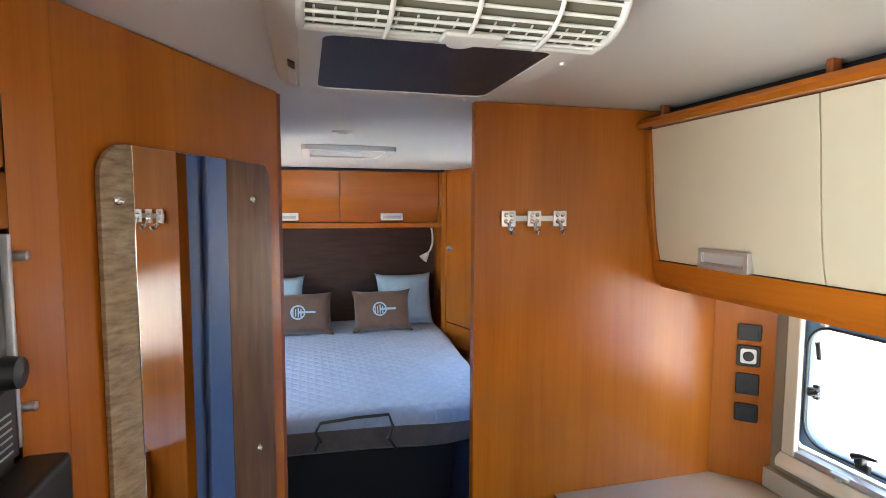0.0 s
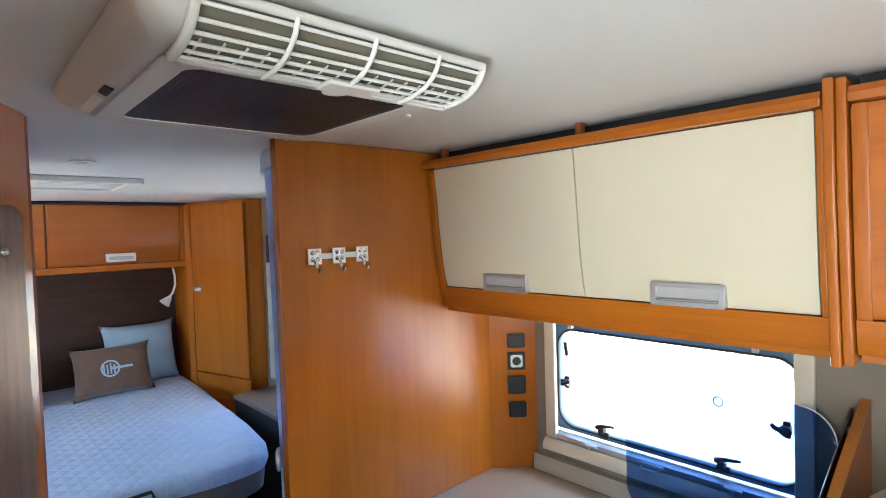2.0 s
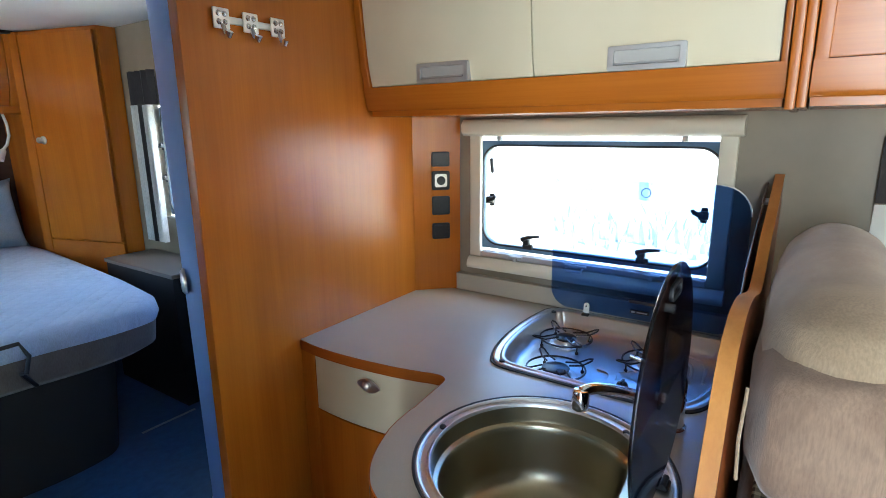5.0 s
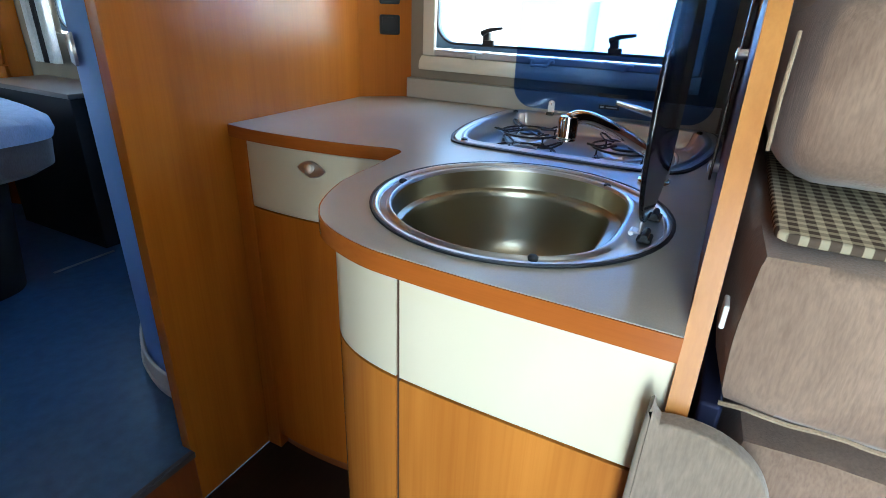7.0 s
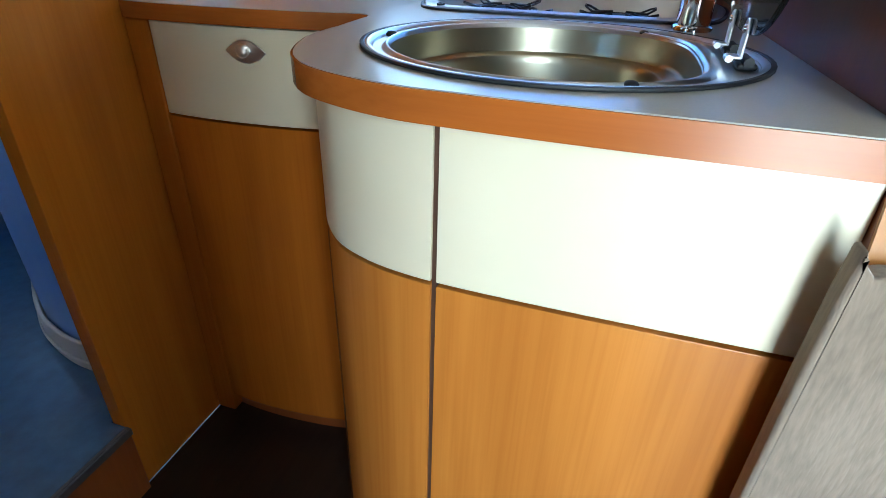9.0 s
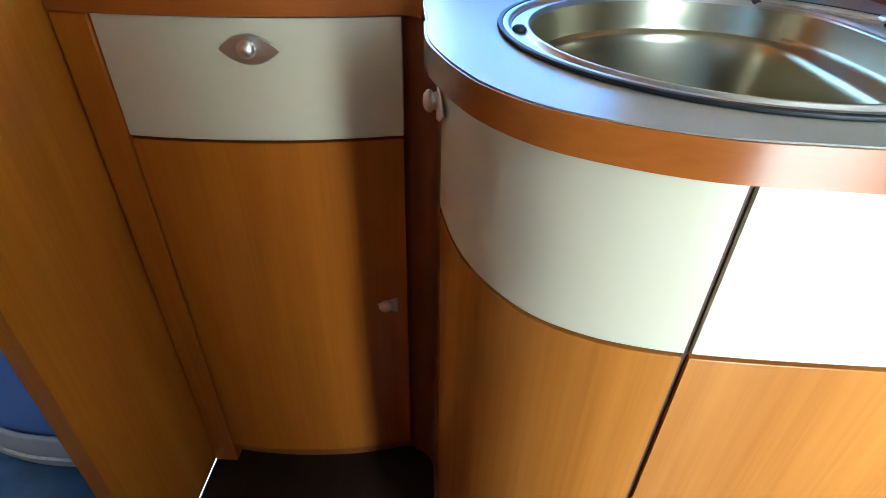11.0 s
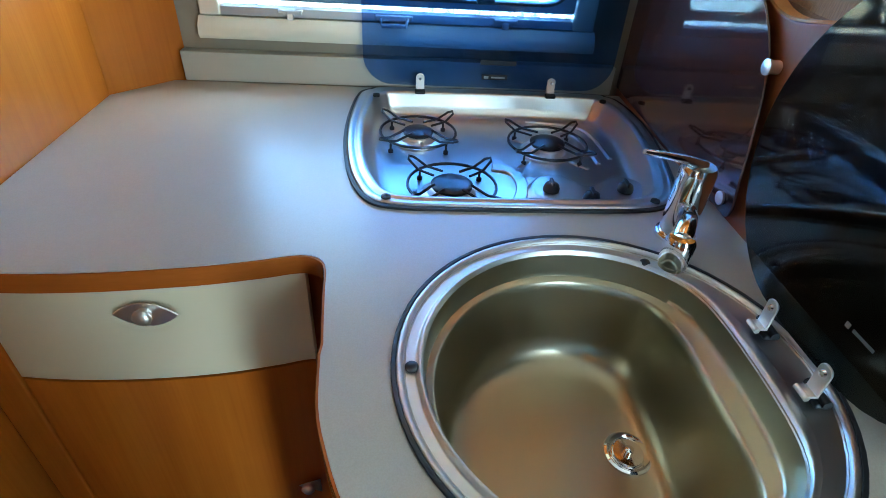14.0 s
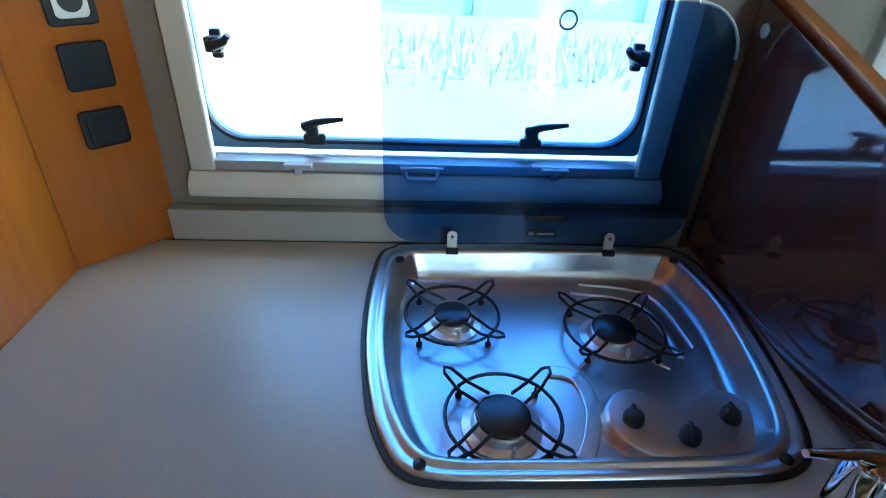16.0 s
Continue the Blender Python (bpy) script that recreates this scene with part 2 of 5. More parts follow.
base(GRAVEL, mix(GRAVEL, ramp(GRAVEL, noise_of(GRAVEL, (0.5, 0.5, 0.5), 6), [(0.3, (0.44, 0.39, 0.31)), (0.7, (0.60, 0.55, 0.46))]),
                 ramp(GRAVEL, noise_of(GRAVEL, (14, 14, 14), 3), [(0.3, (0.8,) * 3), (0.7, (1.0,) * 3)]), 1.0, "MULTIPLY"))
STRAW = mat("dry_grass", (0.74, 0.63, 0.42), 0.9)
CONCRETE = mat("pale_concrete", (0.42, 0.44, 0.45), 0.9)
base(CONCRETE, ramp(CONCRETE, noise_of(CONCRETE, (1.5, 1.5, 1.5), 6), [(0.3, (0.64, 0.65, 0.65)), (0.7, (0.73, 0.74, 0.74))]))


# ---- building blocks ----
def thing(name, at, label, category, group="", kind=""):
    e = new(name)
    e.location = at
    e.empty_display_size = 0.05
    return tagged(e, label, category, group, kind)


def mesh(name, bm, material, angle=0.9):
    """Links a bmesh, its shading weighted by area so that flat faces stay flat beside their rounded edges."""
    bm.normal_update()
    area = {f: f.calc_area() for f in bm.faces}
    limit = math.cos(angle)
    normals = []
    for f in bm.faces:
        f.smooth = True
        for loop in f.loops:
            n = Vector()
            for g in loop.vert.link_faces:
                if g.normal.dot(f.normal) > limit:
                    n += g.normal * area[g]
            normals.append(n.normalized() if n.length > 0 else f.normal.copy())
    me = bpy.data.meshes.new(name)
    bm.to_mesh(me)
    bm.free()
    me.normals_split_custom_set(normals)
    me.materials.append(material)
    return new(name, me)


def part(name, bm, material, parent, label=""):
    ob = mesh(name, bm, material)
    ob.parent = parent
    if parent.type == "EMPTY":
        ob.matrix_parent_inverse = Matrix.Translation(parent.location).inverted()
    return tagged(ob, label) if label else ob


def solid(name, bm, material, label, category, group="", kind=""):
    return tagged(mesh(name, bm, material), label, category, group, kind)


def setting(name, bm, material, label, category=""):
    return tagged(mesh(name, bm, material), label, category or name.rstrip("_0123456789").replace("_", " "), kind="structure")


def join(*bms):
    out = bmesh.new()
    for b in bms:
        me = bpy.data.meshes.new("tmp")
        b.to_mesh(me)
        b.free()
        out.from_mesh(me)
        bpy.data.meshes.remove(me)
    return out


def moved(bm, m):
    bmesh.ops.transform(bm, matrix=m, verts=bm.verts)
    return bm


def box(lo, hi, bevel=0.0, seg=2):
    bm = bmesh.new()
    lo, hi = Vector(lo), Vector(hi)
    bmesh.ops.create_cube(bm, size=1)
    for v in bm.verts:
        v.co = Vector([(lo[i] + hi[i]) / 2 + v.co[i] * (hi[i] - lo[i]) for i in range(3)])
    if bevel:
        bmesh.ops.bevel(bm, geom=list(bm.edges), offset=bevel, segments=seg, profile=0.5, affect="EDGES")
    return bm


def prism(outline, axis, lo, hi, bevel=0.0, seg=2):
    """An outline of pairs, pushed along an axis; the pairs are the other two axes in xyz order."""
    bm = bmesh.new()
    a = "xyz".index(axis)
    o = [i for i in range(3) if i != a]

    def at(p, h):
        c = [0, 0, 0]
        c[o[0]], c[o[1]], c[a] = p[0], p[1], h
        return bm.verts.new(c)
    low, top = [at(p, lo) for p in outline], [at(p, hi) for p in outline]
    n = len(outline)
    f0, f1 = bm.faces.new(low[::-1]), bm.faces.new(top)
    for i in range(n):
        bm.faces.new((low[i], low[(i + 1) % n], top[(i + 1) % n], top[i]))
    bmesh.ops.recalc_face_normals(bm, faces=bm.faces)
    if bevel:
        bmesh.ops.bevel(bm, geom=list(set(f0.edges) | set(f1.edges)), offset=bevel, segments=seg, profile=0.5, affect="EDGES")
    return bm


def rounded(lo, hi, r, n=6):
    """A rectangle of pairs with round corners; r is one radius or four (from the low corner, anticlockwise)."""
    r = [r] * 4 if isinstance(r, (int, float)) else r
    out = []
    for k, (cx, cy, sx, sy) in enumerate(((lo[0], lo[1], 1, 1), (hi[0], lo[1], -1, 1), (hi[0], hi[1], -1, -1), (lo[0], hi[1], 1, -1))):
        for i in range(n + 1):
            a = math.pi + k * math.pi / 2 + i / n * math.pi / 2
            out.append((cx + sx * r[k] + r[k] * math.cos(a), cy + sy * r[k] + r[k] * math.sin(a)))
    return out


def tube(points, r, n=8, closed=False):
    """A round bar through points."""
    bm = bmesh.new()
    P = [Vector(p) for p in points]
    m, rings, up = len(P), [], None
    for i in range(m):
        a, b = (P[i - 1], P[(i + 1) % m]) if closed else (P[max(i - 1, 0)], P[min(i + 1, m - 1)])
        d = (b - a).normalized()
        up = (up - up.dot(d) * d if up else (d.orthogonal())).normalized()
        s = d.cross(up)
        rr = r[i] if isinstance(r, (list, tuple)) else r
        rings.append([bm.verts.new(P[i] + rr * (math.cos(6.28318 * k / n) * up + math.sin(6.28318 * k / n) * s)) for k in range(n)])
    for i in range(m if closed else m - 1):
        A, B = rings[i], rings[(i + 1) % m]
        for k in range(n):
            bm.faces.new((A[k], A[(k + 1) % n], B[(k + 1) % n], B[k]))
    if not closed:
        bm.faces.new(rings[0][::-1]), bm.faces.new(rings[-1])
    bmesh.ops.recalc_face_normals(bm, faces=bm.faces)
    return bm


def lathe(profile, at, n=32, axis="z"):
    """Pairs of radius and height, turned round an axis through a place."""
    bm = bmesh.new()
    rings = []
    for r, h in profile:
        rings.append([bm.verts.new((r * math.cos(6.283185 * k / n), r * math.sin(6.283185 * k / n), h)) for k in range(n)])
    for A, B in zip(rings, rings[1:]):
        for k in range(n):
            bm.faces.new((A[k], A[(k + 1) % n], B[(k + 1) % n], B[k]))
    bm.faces.new(rings[0][::-1]), bm.faces.new(rings[-1])
    bmesh.ops.remove_doubles(bm, verts=bm.verts, dist=1e-5)
    bmesh.ops.recalc_face_normals(bm, faces=bm.faces)
    turn = {"z": Matrix(), "x": Matrix.Rotation(radians(90), 4, "Y"), "y": Matrix.Rotation(radians(-90), 4, "X")}[axis]
    return moved(bm, Matrix.Translation(at) @ turn)


def smooth_line(pts, k=6):
    """A curve that passes through pairs."""
    P = [Vector(p).to_3d() for p in pts]
    out = []
    for i in range(len(P) - 1):
        a, b, c, d = P[max(i - 1, 0)], P[i], P[i + 1], P[min(i + 2, len(P) - 1)]
        for j in range(k):
            t = j / k
            q = 0.5 * (2 * b + (c - a) * t + (2 * a - 5 * b + 4 * c - d) * t * t + (3 * b - a - 3 * c + d) * t ** 3)
            out.append((q.x, q.y))
    return out + [tuple(P[-1][:2])]


def inset(line, d):
    """The line moved by d to the left of its course."""
    out = []
    for i, p in enumerate(line):
        a, b = line[max(i - 1, 0)], line[min(i + 1, len(line) - 1)]
        n = Vector((-(b[1] - a[1]), b[0] - a[0])).normalized()
        out.append((p[0] + n.x * d, p[1] + n.y * d))
    return out


def curved_board(line, z0, z1, thick, bevel=0.0):
    """An upright board along a line, its thickness to the line's left."""
    return prism(list(line) + inset(line, thick)[::-1], "z", z0, z1, bevel, 1)


def cut_line(line, y_hi, y_lo):
    return [p for p in line if y_lo <= p[1] <= y_hi]


def plate_with_holes(outer, holes, z0, z1):
    """A flat plate with openings through it."""
    bm = bmesh.new()
    edges = []
    for loop in (outer, *holes):
        vs = [bm.verts.new((x, y, z1)) for x, y in loop]
        edges += [bm.edges.new((vs[i], vs[(i + 1) % len(vs)])) for i in range(len(vs))]
    res = bmesh.ops.triangle_fill(bm, edges=edges, use_beauty=True)
    faces = [f for f in res["geom"] if isinstance(f, bmesh.types.BMFace)]
    ext = bmesh.ops.extrude_face_region(bm, geom=faces)
    for v in ext["geom"]:
        if isinstance(v, bmesh.types.BMVert):
            v.co.z = z0
    bmesh.ops.recalc_face_normals(bm, faces=bm.faces)
    return bm


def wall_with_openings(axis, at, thick, lo, hi, openings):
    """A flat wall across x or y, in strips round its openings (a0, a1, z0, z1)."""
    bms = []
    a0, a1 = lo[0], hi[0]
    cuts = sorted({a0, a1, *(v for o in openings for v in o[:2])})
    for p, q in zip(cuts, cuts[1:]):
        zs = [lo[1]]
        for o in sorted(openings, key=lambda o: o[2]):
            if o[0] <= p + 1e-6 and o[1] >= q - 1e-6:
                zs += [o[2], o[3]]
        zs.append(hi[1])
        for z0, z1 in zip(zs[::2], zs[1::2]):
            if z1 - z0 > 1e-4:
                bms.append(box((at, p, z0), (at + thick, q, z1)) if axis == "x" else box((p, at, z0), (q, at + thick, z1)))
    bm = join(*bms)
    bmesh.ops.remove_doubles(bm, verts=bm.verts, dist=1e-5)
    return bm


def ring_frame(outer, inner, axis, lo, hi, bevel=0.0):
    """A flat frame between two outlines of as many points."""
    bm = bmesh.new()
    a = "xyz".index(axis)
    o = [i for i in range(3) if i != a]

    def at(p, h):
        c = [0, 0, 0]
        c[o[0]], c[o[1]], c[a] = p[0], p[1], h
        return bm.verts.new(c)
    L = [[at(p, h) for p in line] for line, h in ((outer, lo), (outer, hi), (inner, hi), (inner, lo))]
    n = len(outer)
    for A, B in zip(L, L[1:] + L[:1]):
        for i in range(n):
            bm.faces.new((A[i], A[(i + 1) % n], B[(i + 1) % n], B[i]))
    bmesh.ops.recalc_face_normals(bm, faces=bm.faces)
    if bevel:
        sharp = [e for e in bm.edges if e.calc_face_angle(0) > 1.2]
        bmesh.ops.bevel(bm, geom=sharp, offset=bevel, segments=2, profile=0.5, affect="EDGES")
    return bm


def cushion(lo, hi, r, puff=0.0):
    """A stuffed block with round edges and a slightly swollen, uneven skin."""
    bm = box(lo, hi)
    bmesh.ops.subdivide_edges(bm, edges=list(bm.edges), cuts=9, use_grid_fill=True)
    c = (Vector(lo) + Vector(hi)) / 2
    h = (Vector(hi) - Vector(lo)) / 2
    for v in bm.verts:
        d = v.co - c
        q = Vector([max(-h[i] + r, min(h[i] - r, d[i])) for i in range(3)])
        out = d - q
        if out.length > 1e-6:
            d = q + out.normalized() * r
        f = [1 - (d[i] / h[i]) ** 2 for i in range(3)]
        for i in range(3):
            d[i] += math.copysign(puff, d[i]) * (abs(d[i]) / h[i]) * max(0, f[(i + 1) % 3]) * max(0, f[(i + 2) % 3])
        v.co = c + d + Vector((1, 1, 1)) * 0.004 * noise.noise(v.co * 14)
    return bm

# ---- setting ----
CEILING, RAISED, TOP = 1.95, 0.175, 0.915
FRONT, REAR, SIDE_R, SIDE_L = -3.0, 4.12, 1.25, -1.0
setting("floor", box((SIDE_L, FRONT, -0.06), (SIDE_R, 1.215, 0.0)), FLOORM, "dark brown wood-look floor of the living area")
setting("floor_1", join(box((SIDE_L, 1.2475, -0.06), (SIDE_R, REAR, RAISED)), box((SIDE_L, 1.2135, -0.06), (0.409, 1.2475, RAISED))), VINYL, "raised dark vinyl floor of the sleeping area, tinted blue for the light on it", "floor")
setting("ceiling", box((SIDE_L - 0.04, FRONT - 0.04, CEILING), (SIDE_R + 0.04, REAR + 0.04, CEILING + 0.05)), CEIL, "smooth off-white ceiling board of the motorhome")
KW = (0.345, 1.060, 1.045, 1.412)
DW = (-0.95, 0.03, 0.93, 1.44)
BW = (2.28, 2.93, 1.0, 1.56)
setting("wall_east", wall_with_openings("x", SIDE_R, 0.04, (FRONT, -0.06), (REAR, CEILING), [KW, DW, BW]), WALL, "grey-beige vinyl side wall with window openings", "wall")
# openings out of view; the last, by the bed, is enlarged to brighten it
setting("wall_west", wall_with_openings("x", SIDE_L - 0.04, 0.04, (FRONT, -0.06), (REAR, CEILING), [(-0.30, 0.10, 0.06, 1.78), (-2.6, -1.2, 0.95, 1.55), (2.15, 3.35, 0.95, 1.62)]), WALL, "grey-beige vinyl side wall with an open doorway", "wall")
setting("wall_south", wall_with_openings("y", FRONT - 0.04, 0.04, (SIDE_L, -0.06), (SIDE_R, CEILING), [(-0.6, 0.85, 0.95, 1.5)]), WALL, "front wall with the wide windscreen opening", "wall")
setting("wall_north", box((SIDE_L, REAR, -0.06), (SIDE_R, REAR + 0.04, CEILING)), WALL, "closed rear wall behind the bed", "wall")
setting("step_riser", box((SIDE_L + 0.6, 1.203, 0.001), (0.408, 1.213, RAISED - 0.004)), WOOD_SHADED, "wooden riser in shaded tone under the raised floor", "step")
setting("step_trim", join(box((SIDE_L + 0.6, 1.196, RAISED - 0.012), (0.408, 1.2015, RAISED + 0.004), 0.001, 1),
                          box((SIDE_L + 0.6, 1.202, RAISED + 0.001), (0.408, 1.210, RAISED + 0.004), 0.001, 1)), mat("dull_edge_strip", (0.10, 0.10, 0.11), 0.45, 0.6), "aluminium edge strip on the floor step", "trim")
setting("floor_strip", box((0.76, 2.405, RAISED + 0.001), (1.0, 2.417, RAISED + 0.004)), ALU, "narrow pale joint strip across the raised floor", "trim")

# partition beside the kitchen, and its angled corner with the switches
setting("partition_kitchen", box((0.411, 1.217, 0.0), (1.18, 1.247, CEILING - 0.002), 0.0015, 1), WOOD_Z, "glossy orange pear-wood partition beside the kitchen", "partition")
D0, D1 = Vector((1.138, 1.216, 0)), Vector((1.247, 1.112, 0))
setting("corner_panel", prism([(1.138, 1.216), (1.2485, 1.1105), (1.2485, 1.216)], "z", TOP - 0.03, 1.50), WOOD_Z, "angled wooden corner panel above the worktop", "wall panel")

# bathroom wall with the mirror
A0, A1 = Vector((-0.302, 0.731, 0)), Vector((-0.056, 1.240, 0))
AD = (A1 - A0).normalized()
AN = Vector((AD.y, -AD.x, 0))


def along_wall(s, h, d=0.0):
    p = A0 + AD * s + AN * d
    return Vector((p.x, p.y, h))


def wall_prism(outline, d0, d1, bevel=0.0):
    """An outline of pairs on the bathroom wall (run, height), from depth d0 to d1 off it."""
    bm = prism(outline, "y", -d1, -d0, bevel)
    m = Matrix(((AD.x, -AN.x, 0, A0.x), (AD.y, -AN.y, 0, A0.y), (0, 0, 1, 0), (0, 0, 0, 1)))
    return moved(bm, m)


LEN = (A1 - A0).length
setting("partition_bathroom", wall_prism([(0, 0), (LEN, 0), (LEN, CEILING - 0.002), (0, CEILING - 0.002)], -0.03, 0.0, 0.0015), WOOD_Z, "angled orange pear-wood bathroom wall", "partition")
setting("partition_hall", prism([(-0.075, 1.245), (-0.05, 1.262), (-0.22, 2.0), (-0.25, 2.0)], "z", RAISED, CEILING - 0.002), WOOD_SHADED, "wooden side wall of the passage to the bed", "partition")
setting("partition_end", box((SIDE_L, 2.0, RAISED), (-0.22, 2.03, CEILING - 0.002)), WOOD_SHADED, "wooden bathroom end wall", "partition")


setting("corner_post", prism([(-0.337, 0.687), (-0.3015, 0.7285), (-0.329, 0.7455), (-0.365, 0.742)], "z", 0.0, CEILING - 0.003, 0.001), WOOD_Z, "wooden corner post beside the bathroom wall", "trim")


def wall_mirror():
    t = thing("wall_mirror", along_wall(0.29, 1.1, 0.01), "tall frameless mirror with etched brown side bands", "mirror")
    z0, z1 = 0.72, 1.778
    part("mirror_glass", wall_prism([(0.113, z0), (0.345, z0), (0.345, z1), (0.113, z1)], 0.004, 0.012, 0.001), MIRROR, t)
    part("etched_band", wall_prism(rounded((0.053, z0), (0.1115, z1), [0.04, 0.001, 0.001, 0.05]), 0.004, 0.012, 0.001), ETCHED, t, "pale etched mirror band")
    part("etched_band", wall_prism(rounded((0.3465, z0), (0.505, z1), [0.001, 0.03, 0.03, 0.001]), 0.004, 0.012, 0.001), BROWNBAND, t, "brown etched mirror band")
    for s, h in ((0.081, 1.697), (0.430, 1.702), (0.434, 1.174), (0.081, 1.174)):
        b = lathe([(0.001, 0), (0.0085, 0), (0.0085, 0.003), (0.005, 0.007), (0.001, 0.008)], (0, 0, 0), 14, "z")
        m = Matrix.Translation(along_wall(s, h, 0.012)) @ AN.to_track_quat("Z", "Y").to_matrix().to_4x4()
        part("screw_cap", moved(b, m), CHROME, t, "domed chrome mirror screw")


wall_mirror()


def fridge_tower():
    """The tall unit whose edge shows beside the bathroom wall, lengthened out of view to block doorway light."""
    t = thing("fridge_cabinet", (-0.66, 0.30, 0), "tall pear-wood cabinet round a built-in fridge", "cabinet")
    x = -0.335
    part("body", box((SIDE_L + 0.002, 0.30, 0.0), (x - 0.034, 0.735, CEILING - 0.003)), WOOD_SHADED, t)
    d = part("upper_door", box((x - 0.021, 0.30, 1.733), (x - 0.002, 0.6868, 1.94), 0.004), WOOD_Z, t)
    part("middle_rail", box((x - 0.021, 0.30, 1.662), (x - 0.001, 0.6868, 1.729), 0.003), WOOD_Y, t, "pale pear-wood rail")
    f = part("fridge_door", box((x - 0.021, 0.30, 0.9), (x - 0.004, 0.672, 1.658), 0.004), mat("dark_grey_fridge_front", (0.09, 0.085, 0.08), 0.4), t, "dark grey fridge door")
    part("door_trim", box((x - 0.019, 0.6725, 1.40), (x + 0.003, 0.680, 1.657), 0.002), ALU, f, "pale metal door edge")
    for z in (1.445, 1.63):
        part("hinge_pin", lathe([(0.001, 0), (0.006, 0), (0.006, 0.014), (0.001, 0.016)], (x, 0.690, z), 12, "x"), SATIN, f, "small brass-coloured pin")
    k = part("control_panel", box((x - 0.003, 0.56, 1.395), (x + 0.004, 0.668, 1.480), 0.002), BLACK, f, "black control panel")
    part("control_knob", lathe([(0.001, 0), (0.020, 0), (0.018, 0.016), (0.001, 0.018)], (x + 0.004, 0.646, 1.500), 20, "x"), BLACK, k, "round black knob")
    for i in range(6):
        part("lettering_bar", box((x + 0.0043, 0.615 + 0.006 * (i % 3), 1.405 + 0.009 * i), (x + 0.005, 0.652, 1.4075 + 0.009 * i)), GREYP, k, "white line of small print")
    part("lower_housing", box((x - 0.002, 0.50, 1.06), (-0.283, 0.6855, 1.388), 0.008, 3), BLACK, t, "black protruding housing below the controls")


fridge_tower()


# ---- windows ----
def window(name, y0, y1, z0, z1, label):
    w = thing(name, (SIDE_R, (y0 + y1) / 2, z0), label, "window", kind="structure")
    xo = SIDE_R + 0.04
    inner = rounded((y0 + 0.015, z0 + 0.016), (y1 - 0.015, z1 - 0.015), 0.055, 8)
    outer = rounded((y0 - 0.003, z0 - 0.003), (y1 + 0.003, z1 + 0.003), 0.012, 8)
    part("window_frame", ring_frame(outer, inner, "x", xo - 0.004, xo + 0.014, 0.003), BLUEGREY, w, "blue-grey plastic window frame")
    part("seal", ring_frame(rounded((y0 + 0.009, z0 + 0.010), (y1 - 0.009, z1 - 0.009), 0.06, 8), inner, "x", xo - 0.012, xo - 0.0045, 0.002), RUBBER_AND_SHADE, w, "black rubber seal")
    pane = part("pane", prism(rounded((y0 + 0.004, z0 + 0.006), (y1 - 0.004, z1 - 0.006), 0.05, 8), "x", xo + 0.017, xo + 0.021), PANE, w, "clear acrylic pane")
    pane.visible_shadow = False
    return w


def latch(parent, at):
    y, z = at
    x = SIDE_R + 0.024
    b = part("latch", join(box((x - 0.006, y - 0.017, z - 0.008), (x + 0.006, y + 0.017, z + 0.010), 0.003),
                           box((x - 0.018, y - 0.009, z + 0.008), (x + 0.004, y + 0.011, z + 0.030), 0.004)), BLACK, parent, "black window latch")
    part("lever", tube([(x - 0.018, y + 0.012, z + 0.026), (x - 0.024, y - 0.01, z + 0.036), (x - 0.026, y - 0.05, z + 0.042)], [0.008, 0.006, 0.0035], 8), BLACK, b)


def side_latch(parent, y, z, way):
    x = SIDE_R + 0.024
    b = part("latch", join(box((x - 0.006, y - 0.008, z - 0.02), (x + 0.006, y + 0.008, z + 0.02), 0.003),
                           box((x - 0.022, y - 0.004 - 0.008, z - 0.010), (x + 0.002, y + 0.012, z + 0.012), 0.004)), BLACK, parent, "black window latch")
    part("lever", tube([(x - 0.02, y, z), (x - 0.026, y + way * 0.02, z + 0.008), (x - 0.028, y + way * 0.026, z + 0.016)], [0.008, 0.006, 0.005], 8), BLACK, b)


kw = window("window_1", 0.350, 1.056, 1.056, 1.396, "kitchen window with a cream blind frame above the worktop")
latch(kw, (0.879, 1.075))
latch(kw, (0.536, 1.075))
side_latch(kw, 1.006, 1.215, -1)
side_latch(kw, 0.392, 1.215, 1)
part("stay", tube([(1.278, 1.008, 1.30), (1.270, 1.008, 1.345)], 0.006), BLACK, kw, "black window stay")

# blind frame of the kitchen window
bf = thing("blind_frame", (1.24, 0.70, 1.0), "cream roller-blind frame round the kitchen window", "window blind")
xb = SIDE_R - 0.018
part("side_rail", box((xb, 1.026, 1.035), (SIDE_R - 0.001, 1.064, 1.43), 0.004), BLIND, bf)
part("side_rail", box((xb, 0.328, 1.035), (SIDE_R - 0.001, 0.368, 1.43), 0.004), BLIND, bf)
part("bottom_rail", prism([(SIDE_R - 0.001, 0.998), (xb - 0.012, 0.998), (xb - 0.016, 1.006), (xb - 0.013, 1.020), (xb, 1.034), (xb, 1.0345), (SIDE_R - 0.001, 1.0345)], "y", 0.324, 1.067, 0.001), BLIND, bf, "rounded cream sill rail")
part("cassette", prism([(SIDE_R - 0.001, 1.413), (xb - 0.012, 1.413), (xb - 0.024, 1.425), (xb - 0.026, 1.447), (xb - 0.012, 1.462), (SIDE_R - 0.001, 1.462)], "y", 0.318, 1.080, 0.001), BLIND, bf, "cream blind cassette")
gr = part("blind_rail", box((xb + 0.004, 0.370, 1.036), (SIDE_R + 0.012, 1.028, 1.052), 0.002), ALU, bf, "grey folded blind rail")
